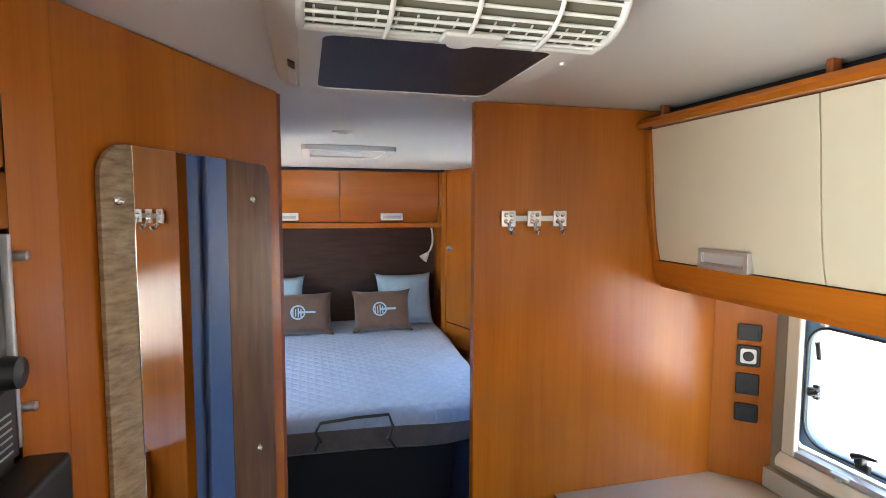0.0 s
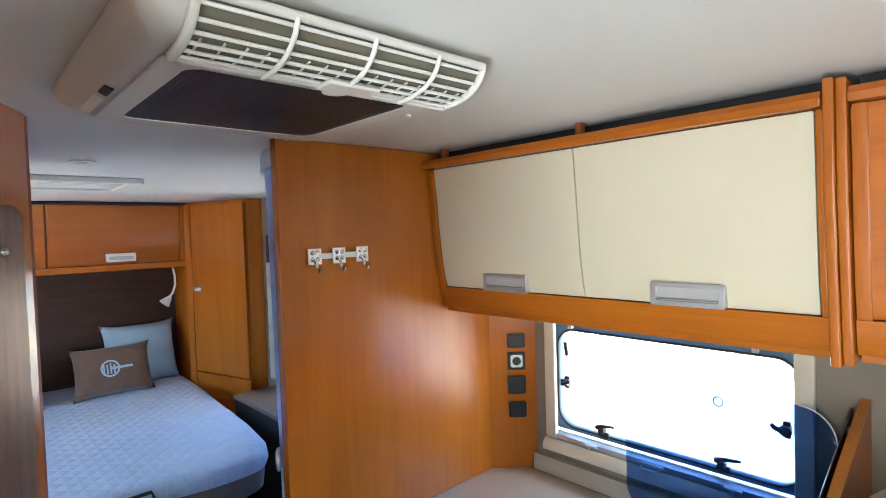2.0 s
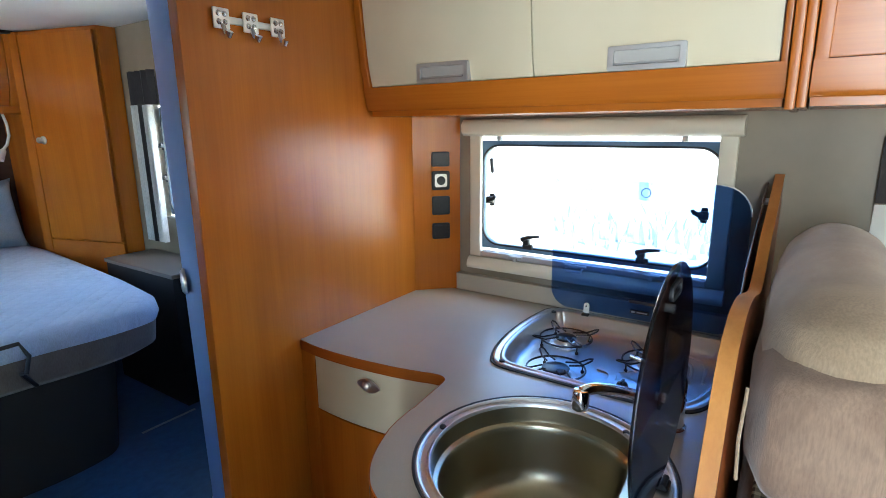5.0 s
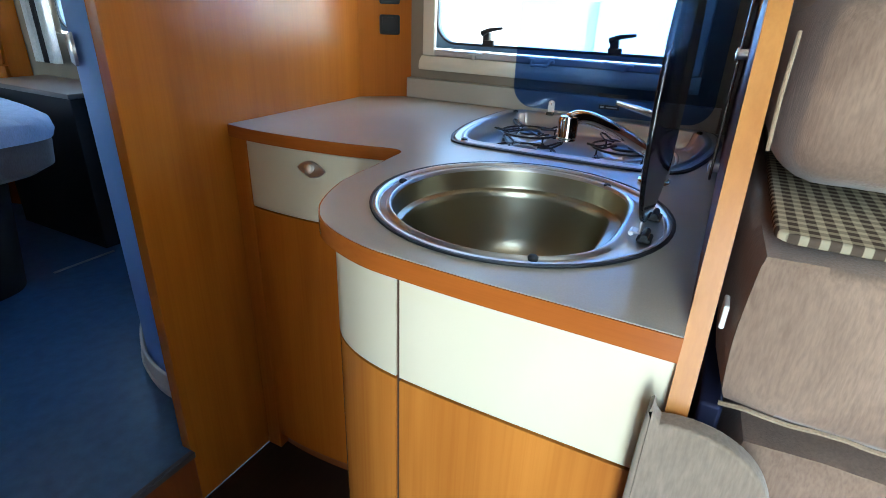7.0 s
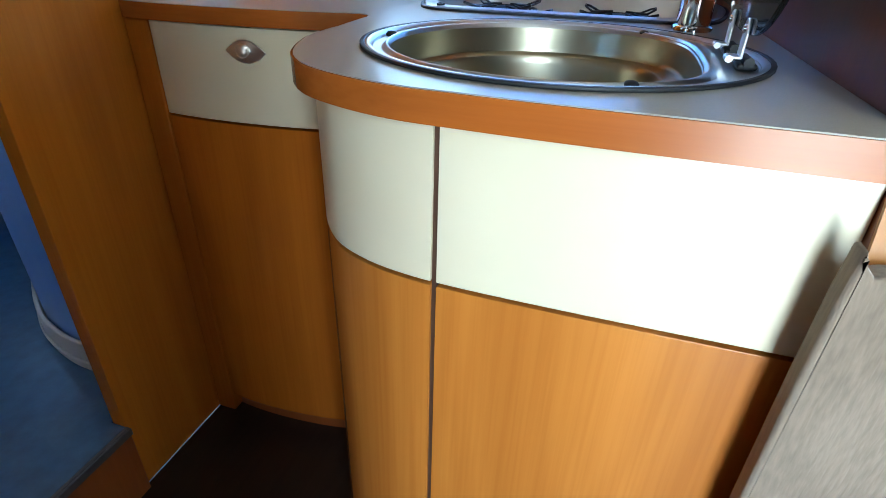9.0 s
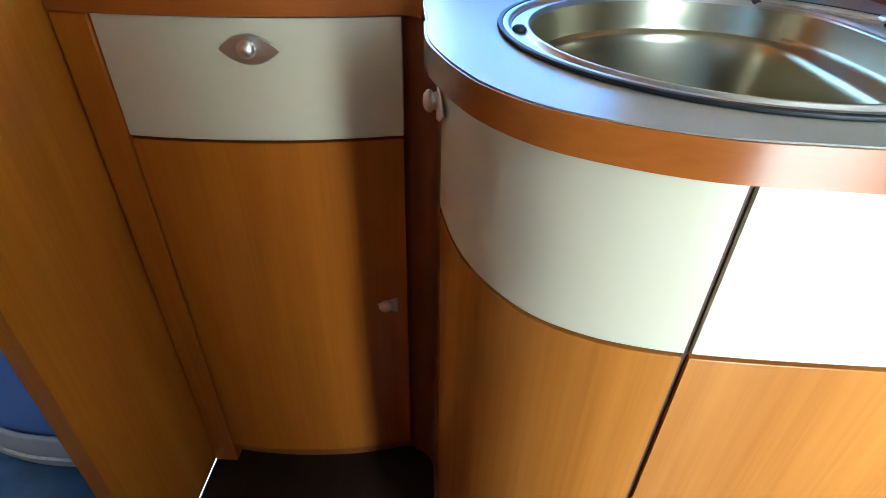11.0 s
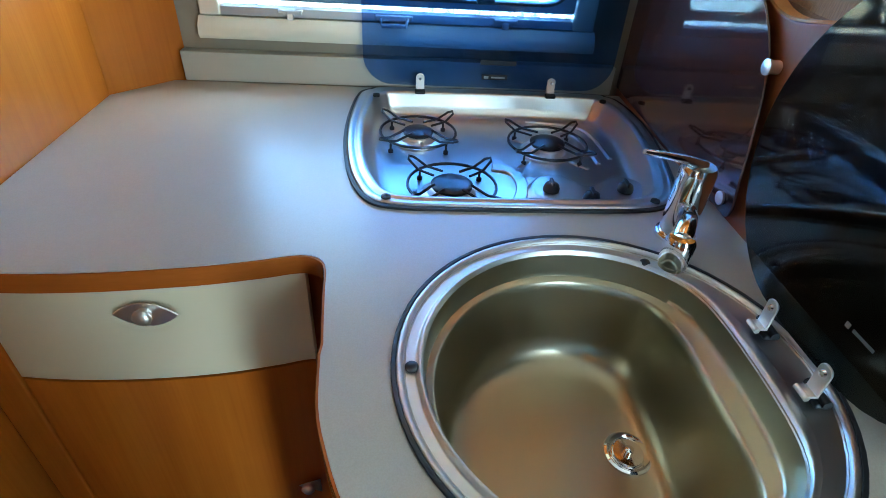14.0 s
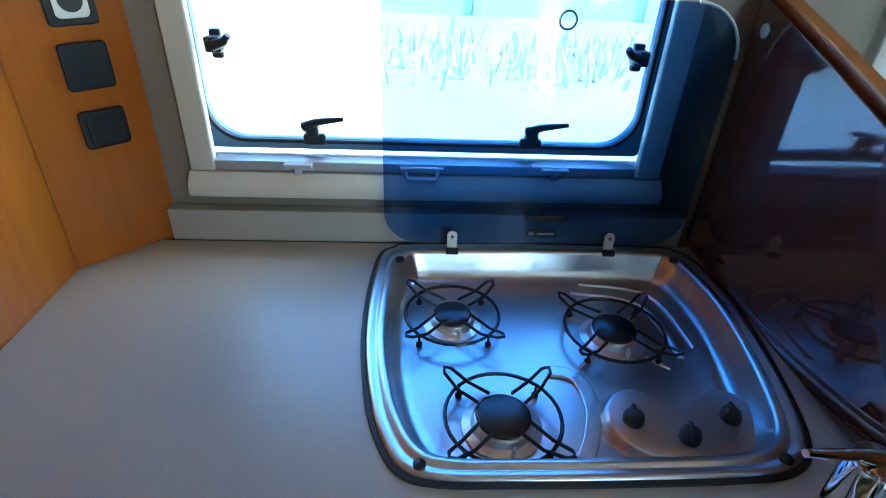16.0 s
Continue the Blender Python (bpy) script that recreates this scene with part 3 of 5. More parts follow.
part("blind_handle", join(tube([(xb - 0.006, 0.735, 1.044), (xb - 0.014, 0.732, 1.034), (xb - 0.014, 0.688, 1.034), (xb - 0.006, 0.685, 1.044)], 0.004), box((xb - 0.004, 0.675, 1.040), (xb + 0.006, 0.745, 1.049), 0.002)), GREYP, gr, "grey pull handle")
for yy in (0.90, 0.50):
    part("catch", join(box((xb - 0.006, yy - 0.022, 1.044), (xb + 0.006, yy + 0.022, 1.051), 0.002), box((xb - 0.008, yy - 0.006, 1.034), (xb + 0.002, yy + 0.006, 1.046), 0.002)), GREYP, gr)
for yy in (0.96, 0.445):
    part("clip", box((xb - 0.008, yy - 0.007, 1.400), (xb + 0.006, yy + 0.007, 1.4125), 0.002), GREYP, bf)
setting("upstand", box((1.226, 0.268, TOP + 0.0005), (1.2495, 1.112, 0.971), 0.002), COUNTER, "low beige laminate upstand behind the worktop", "upstand")

# dinette window with its blinds
dw = window("window_2", DW[0] + 0.007, DW[1] - 0.007, DW[2] + 0.01, DW[3] - 0.01, "wide dinette window behind a drawn pale blind")
db = thing("dinette_blind", (1.236, -0.46, 0.95), "pale pleated blind with a charcoal top band", "window blind")
n = 60
for nm, z0, z1, m, lab in (("upper_band", 1.275, 1.415, CURTD, "charcoal upper blind band"), ("lower_panel", 0.86, 1.272, BLINDCLOTH, "pale blind cloth")):
    line = [(1.228 + 0.004 * math.sin(i * 0.9), 0.062 - i * 1.05 / n) for i in range(n + 1)]
    part(nm, curved_board(line, z0, z1, 0.003), m, db, lab)

# bedroom window with its curtain
bw = window("window_3", BW[0] + 0.007, BW[1] - 0.007, BW[2] + 0.01, BW[3] - 0.01, "bedroom side window beside the bed")
side_latch(bw, BW[1] - 0.03, 1.36, -1)
side_latch(bw, BW[1] - 0.03, 1.2, -1)
cu = thing("curtain", (1.2, 2.95, 0.9), "gathered white curtain with a dark stripe and charcoal band", "curtain")
for nm, y0, y1, z0, z1, m in (("fold", 2.95, 3.02, 0.88, 1.56, CURTC), ("stripe", 2.915, 2.9485, 0.88, 1.56, CURTD), ("fold", 2.845, 2.9135, 0.88, 1.56, CURTC), ("pelmet", 2.80, 3.03, 1.562, 1.72, CURTD)):
    line = [(1.205 + 0.012 * math.sin(i * 1.1 + y0 * 9), y1 + (y0 - y1) * i / 24) for i in range(25)]
    part(nm, curved_board(line, z0, z1, 0.004), m, cu)

# ---- kitchen ----
EDGE = smooth_line([(0.649, 1.213), (0.640, 1.15), (0.636, 1.08), (0.638, 1.0), (0.646, 0.92), (0.660, 0.85), (0.668, 0.82), (0.670, 0.80), (0.663, 0.784),
                    (0.645, 0.776), (0.60, 0.772), (0.52, 0.763), (0.434, 0.746), (0.37, 0.720), (0.319, 0.680), (0.292, 0.635), (0.278, 0.585), (0.272, 0.53), (0.269, 0.45), (0.268, 0.36), (0.268, 0.2482)])
WEDGE = [(x - 0.007 * max(0.0, min(1.0, (y - 0.95) / 0.2)), y) for x, y in EDGE if y > 0.765] + smooth_line([(0.52, 0.766), (0.46, 0.760), (0.418, 0.748), (0.380, 0.733), (0.344, 0.713), (0.309, 0.680), (0.285, 0.636), (0.269, 0.585), (0.264, 0.53), (0.260, 0.45), (0.259, 0.36), (0.258, 0.2482)])
SX, SY, SR = 0.507, 0.490, 0.205
HOB = smooth_line([(1.222, 0.52), (1.216, 0.72), (1.205, 0.752), (1.178, 0.773), (1.08, 0.783), (0.976, 0.782), (0.885, 0.770), (0.828, 0.754), (0.790, 0.732), (0.776, 0.696), (0.774, 0.62), (0.774, 0.52), (0.777, 0.39), (0.786, 0.335), (0.812, 0.304),
                   (0.87, 0.283), (0.976, 0.263), (1.08, 0.254), (1.178, 0.265), (1.205, 0.285), (1.216, 0.315), (1.222, 0.52)], 4)[:-1]


def scaled(line, cx, cy, dx, dy=None):
    """The outline drawn in by about dx, dy on every side."""
    dy = dx if dy is None else dy
    hx, hy = max(abs(p[0] - cx) for p in line), max(abs(p[1] - cy) for p in line)
    return [(cx + (p[0] - cx) * (1 - dx / hx), cy + (p[1] - cy) * (1 - dy / hy)) for p in line]


def circle(cx, cy, r, n=48):
    return [(cx + r * math.cos(6.283185 * i / n), cy + r * math.sin(6.283185 * i / n)) for i in range(n)]


wt = thing("worktop", (0.75, 0.7, TOP), "grey-beige laminate worktop with a curved wooden edge", "worktop")
outer = inset(WEDGE, 0.0025) + [(1.2255, 0.2482), (1.2255, 1.1305), (1.138, 1.2155)]
part("top", plate_with_holes(outer, [circle(SX, SY, 0.196), scaled(HOB, 1.0, 0.52, 0.012)], TOP - 0.025, TOP), COUNTER, wt)
part("edge_band", curved_board(WEDGE, TOP - 0.0262, TOP - 0.001, 0.0024), WOOD_EDGE, wt, "reddish wooden edge band")


def knob_shape():
    return lathe([(0.001, 0.003), (0.0085, 0.003), (0.008, 0.006), (0.0108, 0.009), (0.0108, 0.012), (0.007, 0.0155), (0.001, 0.0165)], (0, 0.003, 0), 20)


def eye_handle(parent, m):
    """Almond-shaped satin plate with a round knob; m takes x along, y up, z out."""
    up = [(-0.037 + 0.074 * i / 12, 0.0175 * (1 - (2 * i / 12 - 1) ** 2)) for i in range(13)]
    low = [(x, -y) for x, y in up[1:-1]][::-1]
    p = part("handle_plate", moved(prism(up + low, "z", 0.0, 0.003, 0.001, 1), m), SATIN, parent, "satin almond-shaped handle plate")
    part("knob", moved(knob_shape(), m), SATIN, p, "round metal knob")


F = inset(EDGE, 0.012)


def with_level(line, y):
    """The line with one more point where it crosses y."""
    out = [line[0]]
    for a, b in zip(line, line[1:]):
        if (a[1] - y) * (b[1] - y) < 0:
            k = (y - a[1]) / (b[1] - a[1])
            out.append((a[0] + k * (b[0] - a[0]), y))
        out.append(b)
    return out


for level in (1.1655, 0.804, 0.5545, 0.5487):
    F = with_level(F, level)
FD = with_level(with_level(inset(EDGE, 0.005), 1.1655), 0.804)
du = thing("drawer_cabinet", (0.95, 1.0, 0), "narrow kitchen cabinet with a cream drawer and wooden door", "cabinet")
back = inset(EDGE, 0.030)
part("body", prism([p for p in back if p[1] > 0.79] + [(1.24, 0.79), (1.24, 1.1), (1.13, 1.214), (0.68, 1.214)], "z", 0.001, TOP - 0.029), WOOD_SHADED, du)
part("stile", box((0.644, 1.168, 0.002), (0.676, 1.2145, TOP - 0.0275), 0.003), WOOD_Z, du)
dl = cut_line(FD, 1.1656, 0.8039)
drawer = part("drawer_front", curved_board(dl, 0.7345, TOP - 0.0285, 0.016, 0.001), CREAM, du, "cream laminate drawer front")
eye_handle(drawer, Matrix.Translation((0.6395, 0.981, 0.852)) @ Matrix(((0, 0, -1, 0), (-1, 0, 0, 0), (0, 1, 0, 0), (0, 0, 0, 1))))
door = part("door", curved_board(dl, 0.055, 0.7305, 0.016, 0.001), WOOD_Z, du)
tri_m = Matrix.Translation((0.665, 0.838, 0.440)) @ Matrix(((0, 0, -1, 0), (-1, 0, 0, 0), (0, 1, 0, 0), (0, 0, 0, 1)))
hp_ = part("handle_plate", moved(prism([(0.020, -0.018), (0.020, 0.018), (-0.016, 0.0)], "z", 0, 0.003, 0.001, 1), tri_m), SATIN, door, "half almond handle plate")
part("knob", moved(knob_shape(), tri_m), SATIN, hp_)
part("filler", curved_board([p for p in inset(EDGE, 0.022) if p[1] < 0.80 and p[0] > 0.505], 0.002, TOP - 0.0275, 0.01), WOOD_SHADED, du, "wooden filler board in shaded tone")

su = thing("sink_cabinet", (0.7, 0.5, 0), "rounded sink cabinet with cream and pear-wood doors", "cabinet")
# carcass and lining are coloured black to give the door gaps their shade
part("body", prism([p for p in inset(EDGE, 0.034) if p[1] < 0.775 and p[0] < 0.66] + [(0.70, 0.2515), (0.70, 0.74)], "z", 0.001, 0.70), RUBBER_AND_SHADE, su, "inner carcass blackened for the shade in the door gaps")
part("plinth", curved_board([p for p in inset(EDGE, 0.03) if p[1] < 0.775 and p[0] < 0.66], 0.001, 0.054, 0.012), RUBBER_AND_SHADE, su, "dark recessed plinth")
part("gap_shade_lining", curved_board([p for p in inset(EDGE, 0.029) if p[1] < 0.775 and p[0] < 0.66], 0.701, TOP - 0.0275, 0.004), RUBBER_AND_SHADE, su, "black lining for the shade in the door gaps")
cl = [p for p in F if p[0] < 0.505 and p[1] > 0.5544]
fl = [p for p in F if p[1] < 0.5488]
cdoor = part("curved_door", curved_board(cl, 0.736, TOP - 0.0285, 0.016, 0.001), CREAM, su, "cream curved upper door panel")
part("curved_lower_panel", curved_board(cl, 0.055, 0.732, 0.016, 0.001), WOOD_HONEY, cdoor, "pear-wood lower panel")
fdoor = part("flat_door", curved_board(fl, 0.736, TOP - 0.0285, 0.016, 0.001), CREAM, su, "cream upper door panel")
part("flat_lower_panel", curved_board(fl, 0.055, 0.732, 0.016, 0.001), WOOD_HONEY, fdoor, "pear-wood lower panel")
seam_x = min(fl, key=lambda q: abs(q[1] - 0.5487))[0]
part("seam_strip", box((seam_x + 0.004, 0.5490, 0.056), (seam_x + 0.014, 0.5542, TOP - 0.0275)), mat("dark_door_seam", (0.06, 0.024, 0.010), 0.6), su, "dark strip between the doors")
half_m = Matrix.Translation((0.492, 0.7485, 0.848)) @ Matrix(((-0.98, 0, -0.17, 0), (-0.17, 0, 0.98, 0), (0, 1, 0, 0), (0, 0, 0, 1)))
hp2 = part("handle_plate", moved(prism([(-0.004, -0.017), (-0.004, 0.017), (0.012, 0.014), (0.036, 0.0), (0.012, -0.014)], "z", 0, 0.003, 0.001, 1), half_m), SATIN, cdoor, "half almond handle plate")
part("knob", moved(knob_shape(), half_m), SATIN, hp2)

hu = thing("hob_cabinet", (1.0, 0.5, 0), "closed wooden cabinet carcass below the hob", "cabinet")
part("body", box((0.705, 0.2525, 0.001), (1.24, 0.786, 0.83)), WOOD_SHADED, hu)


def soft_max(a, b, k=0.02):
    return 0.5 * (a + b + math.sqrt((a - b) ** 2 + k * k))


def sink():
    t = thing("sink", (SX, SY, TOP), "round stainless steel sink with a flattened side", "sink")
    N = 72

    def ring(bm, r, z, chord=None, k=0.03):
        out = []
        for i in range(N):
            a = 6.283185 * i / N
            y = SY + r * math.sin(a)
            out.append(bm.verts.new((SX + r * math.cos(a), y if chord is None else soft_max(y, chord, k), z)))
        return out

    def skin(rings_of):
        bm = bmesh.new()
        R = [ring(bm, *q) for q in rings_of]
        for A, B in zip(R, R[1:]):
            for i in range(N):
                bm.faces.new((A[i], A[(i + 1) % N], B[(i + 1) % N], B[i]))
        return bm, R
    bm, R = skin([(0.2045, TOP + 0.0003), (0.204, TOP + 0.0025), (0.202, TOP + 0.0035), (0.199, TOP + 0.0035), (0.197, TOP + 0.001), (0.195, TOP - 0.002), (0.187, TOP - 0.0025), (0.184, TOP - 0.002, 0.318), (0.1822, TOP + 0.001, 0.321),
                  (0.1805, TOP + 0.0018, 0.334), (0.1788, TOP + 0.001, 0.338), (0.1768, TOP - 0.004, 0.341)])
    part("rim", bm, RIMSTEEL, t, "bright pressed steel rim")
    bm, R = skin([(0.178, TOP - 0.001, 0.340), (0.1755, TOP - 0.028, 0.345), (0.174, TOP - 0.034, 0.351), (0.1675, TOP - 0.0365, 0.366), (0.165, TOP - 0.039, 0.370), (0.163, TOP - 0.048, 0.373), (0.160, TOP - 0.08, 0.378), (0.155, TOP - 0.118, 0.385), (0.148, TOP - 0.138, 0.392), (0.136, TOP - 0.149, 0.402),
                  (0.112, TOP - 0.154, 0.414), (0.06, TOP - 0.155, 0.43), (0.02, TOP - 0.156, 0.45)])
    bm.faces.new(R[-1])
    bmesh.ops.recalc_face_normals(bm, faces=bm.faces)
    for f in bm.faces:
        f.normal_flip()
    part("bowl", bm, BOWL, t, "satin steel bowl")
    part("gasket", ring_frame(circle(SX, SY, 0.2085, 64), circle(SX, SY, 0.2035, 64), "z", TOP + 0.0005, TOP + 0.004, 0.001), RUBBER_AND_SHADE, t, "black sealing ring")
    d = part("drain", lathe([(0.027, 0.0), (0.027, 0.003), (0.024, 0.004), (0.021, 0.001), (0.019, 0.001), (0.017, 0.004), (0.001, 0.004)], (0.510, 0.432, TOP - 0.1545), 32), CHROME, t, "chrome drain")
    part("strainer_knob", lathe([(0.001, 0.004), (0.005, 0.004), (0.005, 0.010), (0.001, 0.011)], (0.510, 0.432, TOP - 0.1545), 16), CHROME, d)
    for x, y in ((0.665, 0.399), (0.505, 0.679), (0.344, 0.412)):
        part("buffer", lathe([(0.001, 0), (0.0062, 0), (0.0062, 0.0035), (0.0042, 0.0055), (0.001, 0.006)], (x, y, TOP - 0.0025), 16), RUBBER_AND_SHADE, t, "black rubber buffer")
    for x in (0.428, 0.460, 0.528, 0.560):
        part("rivet", moved(lathe([(0.001, 0), (0.0026, 0), (0.001, 0.0014)], (0, 0, 0), 10), Matrix.Translation((x, 0.343, TOP - 0.013)) @ Matrix.Rotation(radians(-80), 4, "X")), SATIN, t, "small steel rivet")
    return t


def sink_lid(t):
    pts = []
    for i in range(64):
        a = 6.283185 * i / 64
        pts.append((SX + 0.172 * math.cos(a), soft_max(1.095 + 0.172 * math.sin(a), 0.936, 0.02)))
    g = part("lid", prism(pts, "y", 0.312, 0.317, 0.001, 1), SINKGLASS, t, "raised round smoked-glass lid")
    part("finger_grip", ring_frame(rounded((SX - 0.03, 1.222), (SX + 0.03, 1.244), 0.0108), rounded((SX - 0.026, 1.226), (SX + 0.026, 1.240), 0.0068), "y", 0.3095, 0.3195), RUBBER_AND_SHADE, g, "black finger grip")
    part("mark", join(box((0.474, 0.3172, 0.995), (0.479, 0.3178, 1.000)), box((0.446, 0.3172, 0.996), (0.470, 0.3178, 0.999))), mat("dull_grey_print", (0.16, 0.16, 0.16), 0.5), g, "small pale maker's mark")
    for x in (0.551, 0.467):
        part("hinge", join(box((x - 0.013, 0.3035, TOP - 0.001), (x + 0.013, 0.321, TOP + 0.005), 0.0025), tube([(x - 0.0145, 0.312, TOP + 0.006), (x + 0.0145, 0.312, TOP + 0.006)], 0.0045, 12)), RUBBER_AND_SHADE, g, "black hinge block")
        part("hinge_plate", join(prism(rounded((x - 0.008, TOP + 0.008), (x + 0.008, TOP + 0.042), [0.001, 0.001, 0.007, 0.007]), "y", 0.3175, 0.3205, 0.0008, 1), box((x - 0.008, 0.3175, TOP + 0.0075), (x + 0.008, 0.328, TOP + 0.0105), 0.001, 1), tube([(x - 0.008, 0.3285, TOP + 0.0075), (x + 0.008, 0.3285, TOP + 0.0075)], 0.0032, 10)), SATIN, g, "bent metal hinge plate")
        part("screw", lathe([(0.001, 0), (0.004, 0), (0.003, 0.002), (0.001, 0.0024)], (x, 0.3205, TOP + 0.033), 12, "y"), CHROME, g)


def hob():
    t = thing("gas_hob", (1.0, 0.52, TOP), "stainless steel three-burner gas hob set in the worktop", "gas hob")
    cx, cy = 1.0, 0.522
    n = len(HOB)

    def skin(rings_of, cap=True):
        bm = bmesh.new()
        R = [[bm.verts.new((x, y, z)) for x, y in scaled(HOB, cx, cy, d)] for d, z in rings_of]
        for A, B in zip(R, R[1:]):
            for i in range(n):
                bm.faces.new((A[i], A[(i + 1) % n], B[(i + 1) % n], B[i]))
        if cap:
            bm.faces.new(R[-1])
        bmesh.ops.recalc_face_normals(bm, faces=bm.faces)
        return bm
    part("gasket", skin([(-0.0042, TOP + 0.0005), (-0.0042, TOP + 0.004), (0.001, TOP + 0.005)], False), RUBBER_AND_SHADE, t, "black sealing edge")
    bm = skin([(0.0012, TOP + 0.0015), (0.002, TOP + 0.005), (0.005, TOP + 0.0065), (0.010, TOP + 0.0065), (0.013, TOP + 0.004), (0.016, TOP + 0.004), (0.019, TOP + 0.0065), (0.024, TOP + 0.0065), (0.029, TOP + 0.002),
               (0.034, TOP - 0.018), (0.041, TOP - 0.031), (0.050, TOP - 0.0365), (0.062, TOP - 0.0372)])
    if max(bm.faces, key=lambda f: f.calc_area()).normal.z < 0:
        bmesh.ops.reverse_faces(bm, faces=bm.faces)
    part("pan", bm, PANSTEEL, t, "pressed steel hob pan")
    zp = TOP - 0.037
    kid = smooth_line([(0.900, 0.485), (0.905, 0.450), (0.885, 0.425), (0.878, 0.400), (0.893, 0.370), (0.905, 0.340), (0.890, 0.305), (0.850, 0.296), (0.828, 0.330), (0.820, 0.400), (0.828, 0.468), (0.850, 0.498), (0.880, 0.502), (0.900, 0.485)], 5)[:-1]
    kid = [(0.870 + (x - 0.8625) * 1.2, 0.397 + (y - 0.399) * 0.92) for x, y in kid]
    bm = bmesh.new()
    c = (0.868, 0.400)
    R = [[bm.verts.new((c[0] + (x - c[0]) * s, c[1] + (y - c[1]) * s, z)) for x, y in kid] for s, z in ((1.10, zp), (1.05, zp + 0.003), (1.0, zp + 0.010), (0.94, zp + 0.0135), (0.6, zp + 0.014))]
    for v in bm.verts:
        if v.co.z > zp + 0.001:
            v.co.z += (v.co.x - 0.868) * 0.06
    for A, B in zip(R, R[1:]):
        for i in range(len(kid)):
            bm.faces.new((A[i], A[(i + 1) % len(kid)], B[(i + 1) % len(kid)], B[i]))
    bm.faces.new(R[-1])
    bmesh.ops.recalc_face_normals(bm, faces=bm.faces)
    pod = part("control_pod", bm, PODSTEEL, t, "kidney-shaped raised control plate")
    for x, y in ((0.873, 0.464), (0.848, 0.408), (0.876, 0.347)):
        k = part("control_knob", join(lathe([(0.001, 0), (0.0125, 0), (0.0125, 0.006), (0.0105, 0.012), (0.006, 0.0145), (0.001, 0.015)], (x, y, zp + 0.0125), 20), box((x - 0.010, y - 0.0025, zp + 0.024), (x + 0.010, y + 0.0025, zp + 0.0305), 0.001)), BLACK, pod, "black control knob")
    for p in (((1.165, 0.45), (1.135, 0.345), (1.01, 0.325)), ((1.14, 0.47), (1.11, 0.37), (0.99, 0.352))):
        line = smooth_line(p, 6)
        part("pressed_rib", tube([(x, y, zp - 0.001) for x, y in line], 0.0045, 8), STEEL, t)
    sweep = smooth_line([(0.955, 0.545), (0.945, 0.517), (0.905, 0.511), (0.862, 0.524), (0.832, 0.540)], 6)
    part("pressed_sweep", prism(sweep + inset(sweep, 0.020)[::-1], "z", zp - 0.001, zp + 0.004, 0.0025), STEEL, t, "broad curved pressing in the pan")
    for a in (45, 135, 225, 315):
        u = Vector((math.cos(radians(a)), math.sin(radians(a)), 0))
        o = Vector((1.031, 0.437, zp - 0.001))
        part("pressed_rib", tube([o + u * 0.050, o + u * 0.066, o + u * 0.086], [0.003, 0.005, 0.003], 8), STEEL, t)
    for bx, by, r in ((1.062, 0.664, 0.030), (1.031, 0.437, 0.034), (0.875, 0.616, 0.035)):
        ring_r = r + (0.037 if r < 0.034 else 0.035 if r < 0.035 else 0.032)
        b = part("burner", lathe([(r + 0.012, 0), (r + 0.012, 0.003), (r + 0.002, 0.006), (r, 0.014), (r - 0.004, 0.016), (0.001, 0.016)], (bx, by, zp), 32), SATIN, t, "round steel gas burner")
        part("burner_cap", lathe([(r - 0.004, 0.016), (r - 0.003, 0.020), (r - 0.008, 0.023), (0.001, 0.024)], (bx, by, zp), 32), ENAMEL, b, "black burner cap")
        part("igniter", lathe([(0.001, 0), (0.003, 0), (0.003, 0.016), (0.001, 0.018)], (bx - r - 0.008, by - 0.008, zp), 8), WHITEP, b, "white ceramic igniter")
        g = part("pan_support", tube([(bx + ring_r * math.cos(k * 0.19635), by + ring_r * math.sin(k * 0.19635), zp + 0.019) for k in range(32)], 0.0024, 6, True), ENAMEL, t, "black enamelled wire pan support")
        for q in range(4):
            a = radians(45 + 90 * q)
            u, v = Vector((math.cos(a), math.sin(a), 0)), Vector((-math.sin(a), math.cos(a), 0))
            o = Vector((bx, by, zp))
            pts = [o + u * (r - 0.006) + v * 0.010 + Vector((0, 0, 0.026)), o + u * (ring_r - 0.006) + v * 0.009 + Vector((0, 0, 0.0225)), o + u * (ring_r + 0.019) + v * 0.006 + Vector((0, 0, 0.030)), o + u * (ring_r + 0.025) + Vector((0, 0, 0.032)),
                   o + u * (ring_r + 0.019) - v * 0.006 + Vector((0, 0, 0.030)), o + u * (ring_r - 0.006) - v * 0.009 + Vector((0, 0, 0.0225)), o + u * (r - 0.006) - v * 0.010 + Vector((0, 0, 0.026))]
            part("wire_arm", tube(pts, 0.0022, 6), ENAMEL, g)
            part("foot", tube([o + u * ring_r + Vector((0, 0, 0.0)), o + u * ring_r + Vector((0, 0, 0.005)), o + u * ring_r + Vector((0, 0, 0.007)), o + u * ring_r + Vector((0, 0, 0.020))], [0.0045, 0.0045, 0.0020, 0.0018], 8), ENAMEL, g, "black foot")
    for x, y in ((1.165, 0.742), (1.172, 0.300), (0.793, 0.712), (0.796, 0.338)):
        part("buffer", lathe([(0.001, 0), (0.0065, 0), (0.0065, 0.004), (0.001, 0.006)], (x, y, TOP + 0.005), 14), RUBBER_AND_SHADE, t, "black rubber buffer")
    return t


